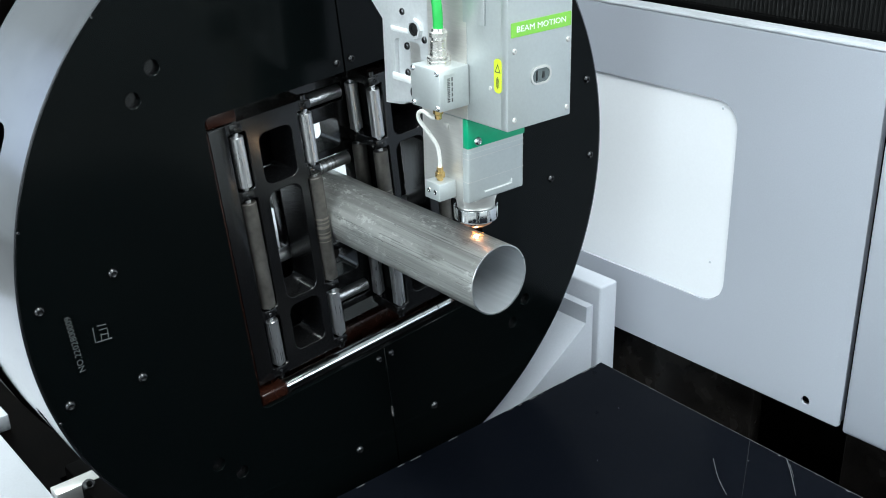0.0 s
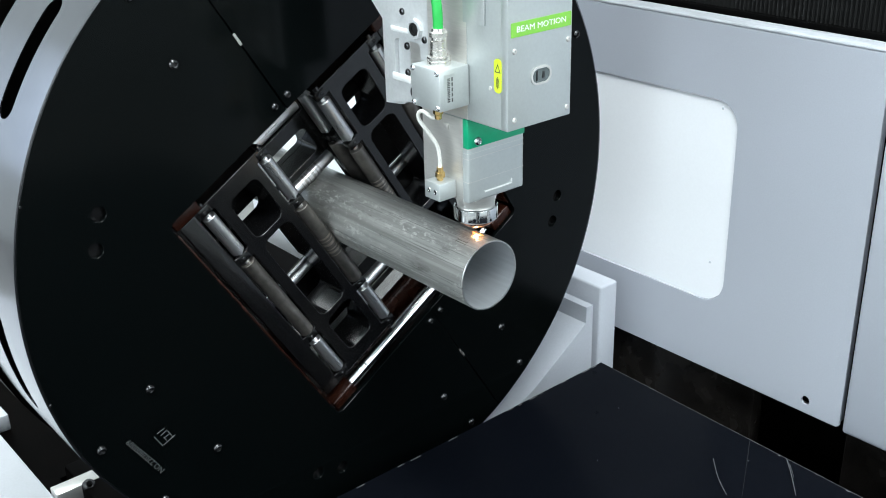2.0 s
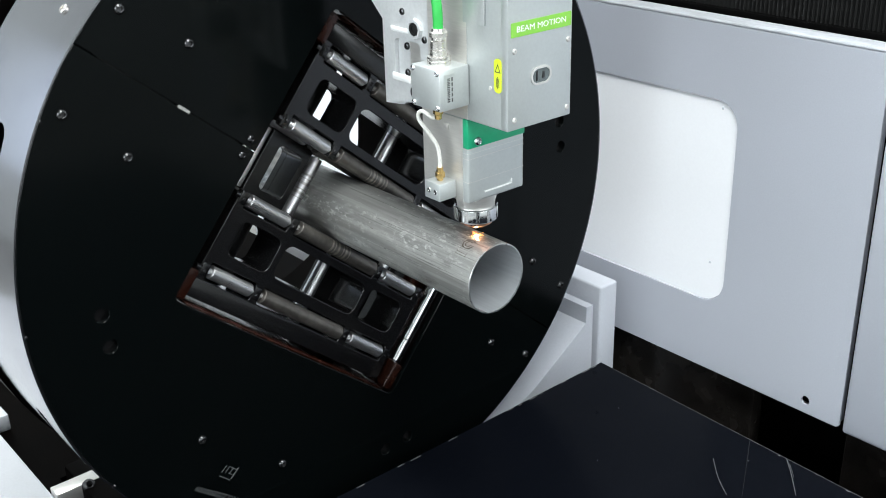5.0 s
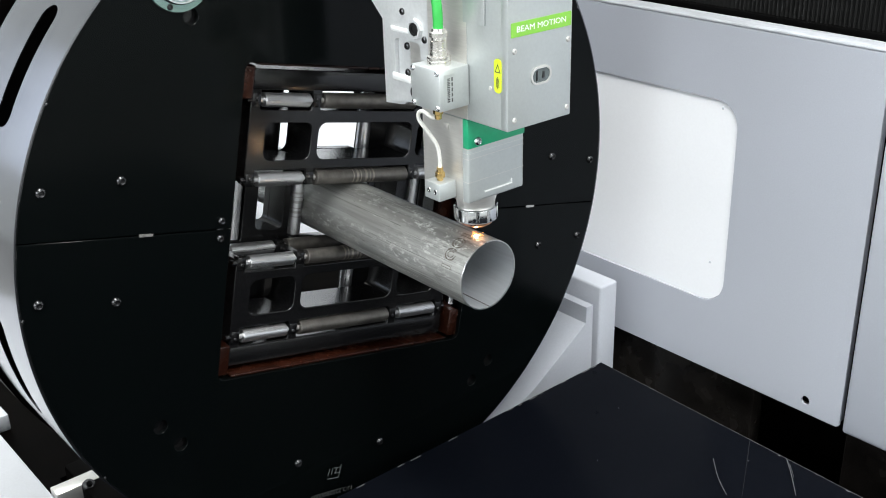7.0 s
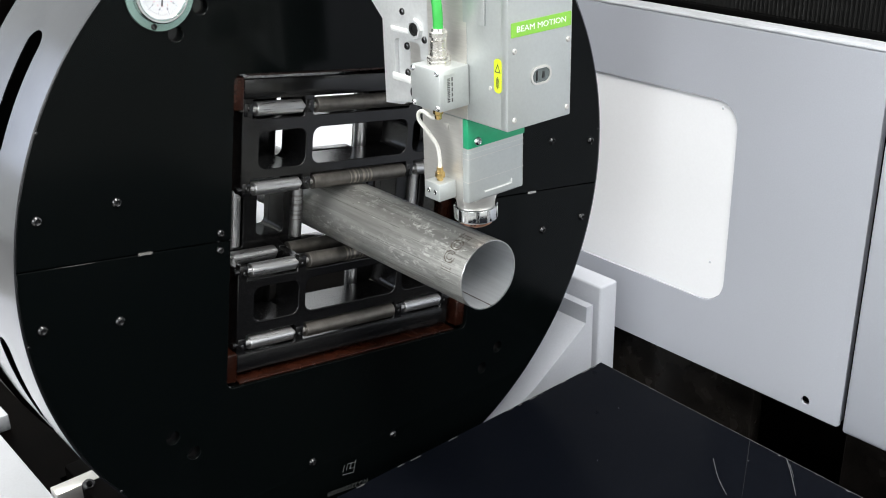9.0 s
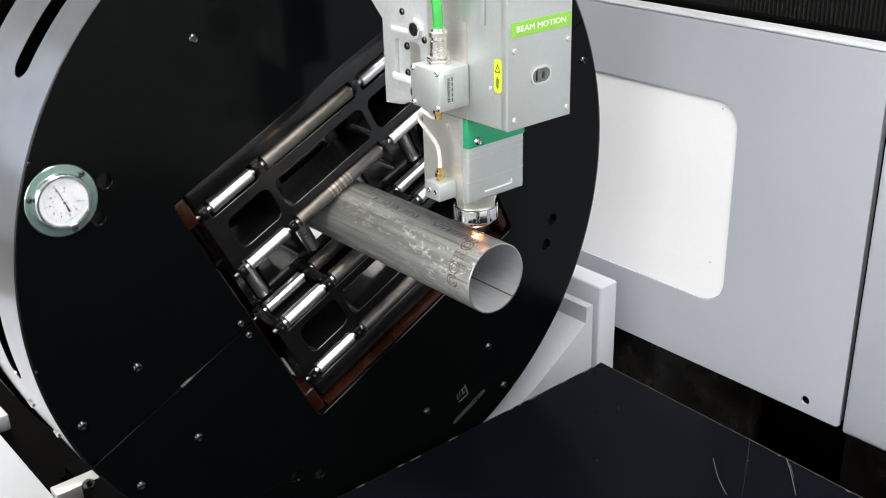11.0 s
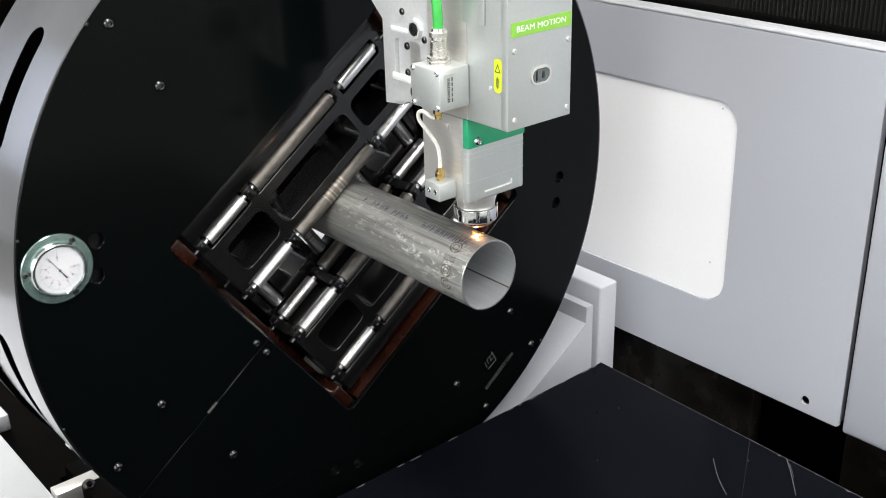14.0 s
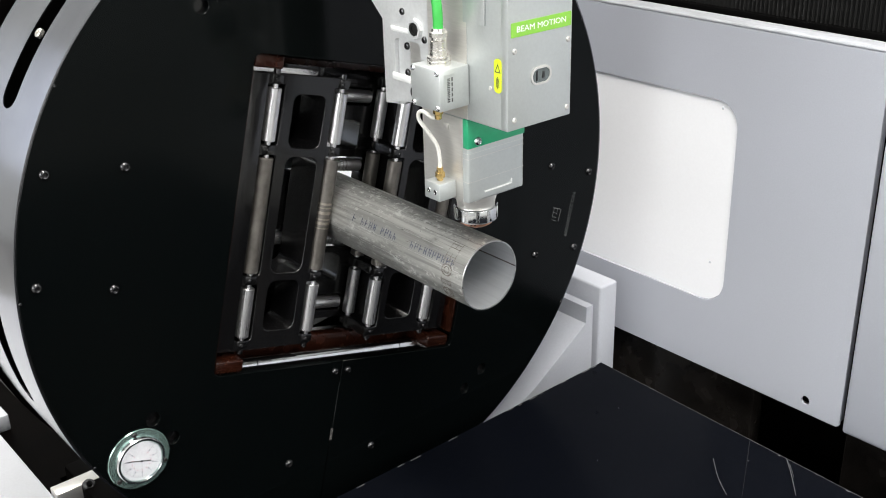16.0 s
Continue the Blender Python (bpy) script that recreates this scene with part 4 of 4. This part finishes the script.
def head_carriage():
    """Slide and beam that carry the cutting head."""
    t = thing("head_gantry", "light grey gantry beam carrying the cutting head", "gantry", (0, 0, ZC))
    part("slide", boxed((-0.02, -0.05, 0.36), (0.058, 0.05, 0.85), 0.004), CAST, t)
    part("beam", boxed((-0.16, -0.12, 0.52), (-0.022, 0.78, 0.70), 0.006), LIGHT_PAINT, t)
    part("column", boxed((-0.16, 0.72, -1.0), (-0.022, 0.86, 0.518), 0.006), LIGHT_PAINT, t)


head_carriage()

# ---- the sparks under the nozzle ----
spark = thing("laser_spark", "orange-white glowing sparks under the nozzle", "spark", (0, 0, ZC))


def build_spark():
    rng = random.Random(11)
    part("core", lathe(bmesh.new(), [(0, 0), (0.0003, 0.0013), (0.0010, 0.0015), (0.0020, 0.0008), (0.0027, 0)], (HX, 0, 0.0352), (0, 0, 1), 12), SPARK_CORE, spark, "white-hot laser spot")
    for k in range(26):
        a, rise = rng.uniform(0, 360), rng.uniform(-0.05, 0.5)
        d = Vector((math.cos(radians(a)), 0.75 * math.sin(radians(a)), rise * 0.6)).normalized()
        p = Vector((HX, 0, 0.0370)) + d * 0.002
        q = p + d * rng.uniform(0.0015, 0.0065)
        q.z = min(q.z, 0.0445)
        part("streak", rod(p, q, rng.uniform(0.00004, 0.00010), 5, 0.00002), SPARK, spark)


build_spark()


def turned(x, degrees):
    return pose(x, 0, ZC, degrees, 0, 0)


def lifted(z):
    return pose(0, 0, ZC + z)


def sunk(k, hidden):
    y, z = polar(0.00055 * hidden, MARKS[k][0])
    return pose(0, -y, -z)


def motions():
    walk(chuck, [
        (0, turned(0, 5)), (0.045, turned(0, 5.1)), (0.1, turned(0, 12.2)), (0.2, turned(0, 12.3)), (0.3, turned(0, 12.3)),
        (0.4, turned(0, 12.4)), (0.5, turned(0, 19.7)), (0.6, turned(0, 33.6)), (0.7, turned(0, 34)),
        (0.8, turned(0, 34.1)), (0.9, turned(0, 34.1)), (1, turned(0, 34.1)), (1.1, turned(0, 19)),
        (1.2, turned(0, 14.5)), (1.3, turned(0, 22)), (1.4, turned(0, 33)), (1.5, turned(0, 33.9)),
        (1.6, turned(0, 33.6)), (1.7, turned(0, 27.8)), (1.8, turned(0, 18.5)), (1.9, turned(0, 25.3)),
        (2, turned(0, 31.5)), (2.1, turned(0, 31.5)), (2.2, turned(0, 31.4)), (2.3, turned(0, 27.2)),
        (2.4, turned(0, 26.2)), (2.5, turned(0, 26.3)), (2.6, turned(0, 27.2)), (2.7, turned(0, 34)),
        (2.8, turned(0, 34.3)), (2.9, turned(0, 34.4)), (3, turned(0, 34.6)), (3.1, turned(0, 38.2)),
        (3.2, turned(0, 41.6)), (3.3, turned(0, 41.9)), (3.5, turned(0, 41.9)), (4, turned(0, 42)),
        (4.2, turned(0, 42)), (4.6, turned(0, 45)), (5, turned(0, 50)), (5.5, turned(0, 56)),
        (6, turned(0, 62)), (6.3, turned(0, 64.8)), (6.4, turned(0, 66.4)), (6.5, turned(0, 68)),
        (6.6, turned(0, 68)), (6.7, turned(0, 68.2)), (6.8, turned(0, 70)), (6.9, turned(0, 77.3)),
        (7, turned(0, 77.6)), (7.1, turned(0, 77.6)), (7.2, turned(0, 77.7)), (7.3, turned(0, 83.5)),
        (7.4, turned(0, 84.4)), (7.5, turned(0, 84.5)), (8, turned(0, 84.5)), (8.1, turned(0, 90.7)),
        (8.2, turned(0, 97.1)), (8.3, turned(0, 87)), (8.4, turned(0, 84.5)), (8.5, turned(0, 84.4)),
        (8.6, turned(0, 84.3)), (8.7, turned(0, 83.2)), (8.8, turned(0, 81.6)), (9, turned(0, 81.6)),
        (9.2, turned(0, 81.6)), (9.6, turned(0, 87)), (10, turned(0, 97)), (10.4, turned(0, 106)),
        (10.8, turned(0, 113)), (11.1, turned(0, 116.5)), (11.3, turned(0, 117.2)), (11.4, turned(0, 110.4)),
        (11.5, turned(0, 108.7)), (11.6, turned(0, 108.4)), (11.7, turned(0, 108.6)), (11.8, turned(0, 114.3)),
        (11.9, turned(0, 116.4)), (12, turned(0, 116.9)), (12.1, turned(0, 115.4)), (12.2, turned(0, 109)),
        (12.3, turned(0, 109.1)), (12.4, turned(0, 109.2)), (12.5, turned(0, 109.4)), (12.6, turned(0, 117.5)),
        (12.7, turned(0, 117.9)), (12.8, turned(0, 117.6)), (12.9, turned(0, 119.2)), (13, turned(0, 136.2)),
        (13.1, turned(0, 141.5)), (13.2, turned(0, 141.8)), (13.3, turned(0, 141.6)), (13.4, turned(0, 140)),
        (13.5, turned(0, 138.7)), (13.6, turned(0, 132)), (13.7, turned(0, 126.5)), (13.8, turned(0, 126.4)),
        (13.9, turned(0, 126.3)), (14, turned(0, 126.1)), (14.1, turned(0, 124.5)), (14.2, turned(0, 123.4)),
        (14.3, turned(0, 123.3)), (14.5, turned(0, 123.3)), (14.6, turned(0, 126.5)), (14.7, turned(0, 128)),
        (14.8, turned(0, 137)), (14.9, turned(0, 139.3)), (15, turned(0, 139.5)), (15.2, turned(0, 139.6)),
        (15.3, turned(0, 141.5)), (15.5, turned(0, 142.3)), (15.6, turned(0, 142.6)), (15.7, turned(0, 143.5)),
        (15.8, turned(0, 158)), (15.9, turned(0, 164.5)), (16, turned(0, 165)),
    ])
    walk(pipe, [
        (0, turned(0.2126, 5)), (0.045, turned(0.2125, 5.1)), (0.1, turned(0.2094, 12.2)), (0.2, turned(0.2092, 12.3)), (0.3, turned(0.2089, 12.3)),
        (0.4, turned(0.2086, 12.4)), (0.5, turned(0.2071, 19.7)), (0.6, turned(0.1992, 33.6)), (0.7, turned(0.1989, 34)),
        (0.8, turned(0.1986, 34.1)), (0.9, turned(0.1984, 34.1)), (1, turned(0.1984, 34.1)), (1.1, turned(0.1984, 19)),
        (1.2, turned(0.2047, 14.5)), (1.3, turned(0.2086, 22)), (1.4, turned(0.2094, 33)), (1.5, turned(0.2102, 33.9)),
        (1.6, turned(0.209, 33.6)), (1.7, turned(0.2079, 27.8)), (1.8, turned(0.2048, 18.5)), (1.9, turned(0.2018, 25.3)),
        (2, turned(0.1988, 31.5)), (2.1, turned(0.1992, 31.5)), (2.2, turned(0.1996, 31.4)), (2.3, turned(0.2, 27.2)),
        (2.4, turned(0.2023, 26.2)), (2.5, turned(0.2047, 26.3)), (2.6, turned(0.2023, 27.2)), (2.7, turned(0.2, 34)),
        (2.8, turned(0.1993, 34.3)), (2.9, turned(0.1986, 34.4)), (3, turned(0.198, 34.6)), (3.1, turned(0.2002, 38.2)),
        (3.2, turned(0.2023, 41.6)), (3.3, turned(0.2031, 41.9)), (3.5, turned(0.2047, 41.9)), (4, turned(0.2047, 42)),
        (4.2, turned(0.2047, 42)), (4.6, turned(0.2066, 45)), (5, turned(0.2085, 50)), (5.2, turned(0.2094, 52.4)),
        (5.5, turned(0.2097, 56)), (6, turned(0.21, 62)), (6.3, turned(0.2102, 64.8)), (6.4, turned(0.211, 66.4)),
        (6.5, turned(0.2118, 68)), (6.6, turned(0.2047, 68)), (6.7, turned(0.2011, 68.2)), (6.8, turned(0.1976, 70)),
        (6.9, turned(0.1976, 77.3)), (7, turned(0.1976, 77.6)), (7.1, turned(0.1976, 77.6)), (7.2, turned(0.1976, 77.7)),
        (7.3, turned(0.2031, 83.5)), (7.4, turned(0.2071, 84.4)), (7.5, turned(0.211, 84.5)), (7.8, turned(0.2047, 84.5)),
        (8, turned(0.1984, 84.5)), (8.1, turned(0.2015, 90.7)), (8.2, turned(0.2047, 97.1)), (8.3, turned(0.2071, 87)),
        (8.4, turned(0.2094, 84.5)), (8.5, turned(0.211, 84.4)), (8.6, turned(0.2079, 84.3)), (8.7, turned(0.2047, 83.2)),
        (8.8, turned(0.2023, 81.6)), (9, turned(0.1976, 81.6)), (9.2, turned(0.1976, 81.6)), (9.6, turned(0.1998, 87)),
        (10, turned(0.202, 97)), (10.2, turned(0.2031, 101.5)), (10.4, turned(0.2044, 106)), (10.8, turned(0.207, 113)),
        (11.1, turned(0.2089, 116.5)), (11.3, turned(0.2102, 117.2)), (11.4, turned(0.2106, 110.4)), (11.5, turned(0.211, 108.7)),
        (11.6, turned(0.2097, 108.4)), (11.7, turned(0.2084, 108.6)), (11.8, turned(0.2071, 114.3)), (11.9, turned(0.2055, 116.4)),
        (12, turned(0.2039, 116.9)), (12.1, turned(0.2034, 115.4)), (12.2, turned(0.2029, 109)), (12.3, turned(0.2023, 109.1)),
        (12.4, turned(0.2011, 109.2)), (12.5, turned(0.2, 109.4)), (12.6, turned(0.1996, 117.5)), (12.7, turned(0.1992, 117.9)),
        (12.8, turned(0.1988, 117.6)), (12.9, turned(0.1984, 119.2)), (13, turned(0.198, 136.2)), (13.1, turned(0.1981, 141.5)),
        (13.2, turned(0.1981, 141.8)), (13.3, turned(0.1982, 141.6)), (13.4, turned(0.1982, 140)), (13.5, turned(0.1983, 138.7)),
        (13.6, turned(0.1984, 132)), (13.7, turned(0.2031, 126.5)), (13.8, turned(0.2079, 126.4)), (13.9, turned(0.2, 126.3)),
        (14, turned(0.1984, 126.1)), (14.1, turned(0.1988, 124.5)), (14.2, turned(0.1992, 123.4)), (14.3, turned(0.2036, 123.3)),
        (14.5, turned(0.2126, 123.3)), (14.6, turned(0.2118, 126.5)), (14.7, turned(0.211, 128)), (14.8, turned(0.2075, 137)),
        (14.9, turned(0.2039, 139.3)), (15, turned(0.2031, 139.5)), (15.2, turned(0.2094, 139.6)), (15.3, turned(0.2071, 141.5)),
        (15.5, turned(0.2023, 142.3)), (15.6, turned(0.2008, 142.6)), (15.7, turned(0.1992, 143.5)), (15.8, turned(0.1992, 158)),
        (15.9, turned(0.1992, 164.5)), (16, turned(0.1992, 165)),
    ])
    walk(cutting_head, [
        (0, lifted(0.0000)), (0.3, lifted(0.0000)), (0.4, lifted(0.0105)), (0.5, lifted(0.0225)),
        (0.6, lifted(0.0111)), (0.7, lifted(0.0000)), (2.9, lifted(0.0000)), (3, lifted(0.0076)),
        (3.1, lifted(0.0047)), (3.2, lifted(0.0000)), (7, lifted(0.0000)), (7.1, lifted(0.0047)),
        (7.2, lifted(0.0152)), (7.3, lifted(0.0105)), (7.4, lifted(0.0012)), (7.5, lifted(0.0000)),
        (8.4, lifted(0.0000)), (8.5, lifted(0.0152)), (8.6, lifted(0.0176)), (8.7, lifted(0.0082)),
        (8.8, lifted(0.0000)), (12.8, lifted(0.0000)), (12.9, lifted(0.0012)), (13, lifted(0.0035)),
        (13.1, lifted(0.0012)), (13.2, lifted(0.0000)), (16, lifted(0.0000)),
    ])
    walk(spark, [
        (0.000, lifted(0)), (0.250, lifted(0)), (0.317, lifted(0.042)), (0.883, lifted(0.042)),
        (0.950, lifted(0)), (2.950, lifted(0)), (3.017, lifted(0.042)), (3.183, lifted(0.042)),
        (3.250, lifted(0)), (7.050, lifted(0)), (7.117, lifted(0.042)), (7.683, lifted(0.042)),
        (7.750, lifted(0)), (8.380, lifted(0)), (8.447, lifted(0.042)), (10.883, lifted(0.042)),
        (10.950, lifted(0)), (12.780, lifted(0)), (12.847, lifted(0.042)), (13.153, lifted(0.042)),
        (13.220, lifted(0)), (15.620, lifted(0)), (15.687, lifted(0.042)), (16.000, lifted(0.042)),
    ])
    walk(cut_marks[0], [
        (0, sunk(0, 1)), (0.3, sunk(0, 1)), (0.45, sunk(0, 0)), (16, sunk(0, 0)),
    ])
    walk(cut_marks[1], [
        (0, sunk(1, 1)), (2, sunk(1, 1)), (2.9, sunk(1, 0)), (16, sunk(1, 0)),
    ])
    walk(cut_marks[2], [
        (0, sunk(2, 1)), (5, sunk(2, 1)), (5.6, sunk(2, 0)), (16, sunk(2, 0)),
    ])
    walk(cut_marks[3], [
        (0, sunk(3, 1)), (6.6, sunk(3, 1)), (7.1, sunk(3, 0)), (16, sunk(3, 0)),
    ])
    walk(cut_marks[4], [
        (0, sunk(4, 1)), (10.2, sunk(4, 1)), (10.8, sunk(4, 0)), (16, sunk(4, 0)),
    ])
    walk(cut_marks[5], [
        (0, sunk(5, 1)), (12, sunk(5, 1)), (12.7, sunk(5, 0)), (16, sunk(5, 0)),
    ])
    walk(cut_marks[6], [
        (0, sunk(6, 1)), (14.9, sunk(6, 1)), (15.5, sunk(6, 0)), (16, sunk(6, 0)),
    ])


motions()
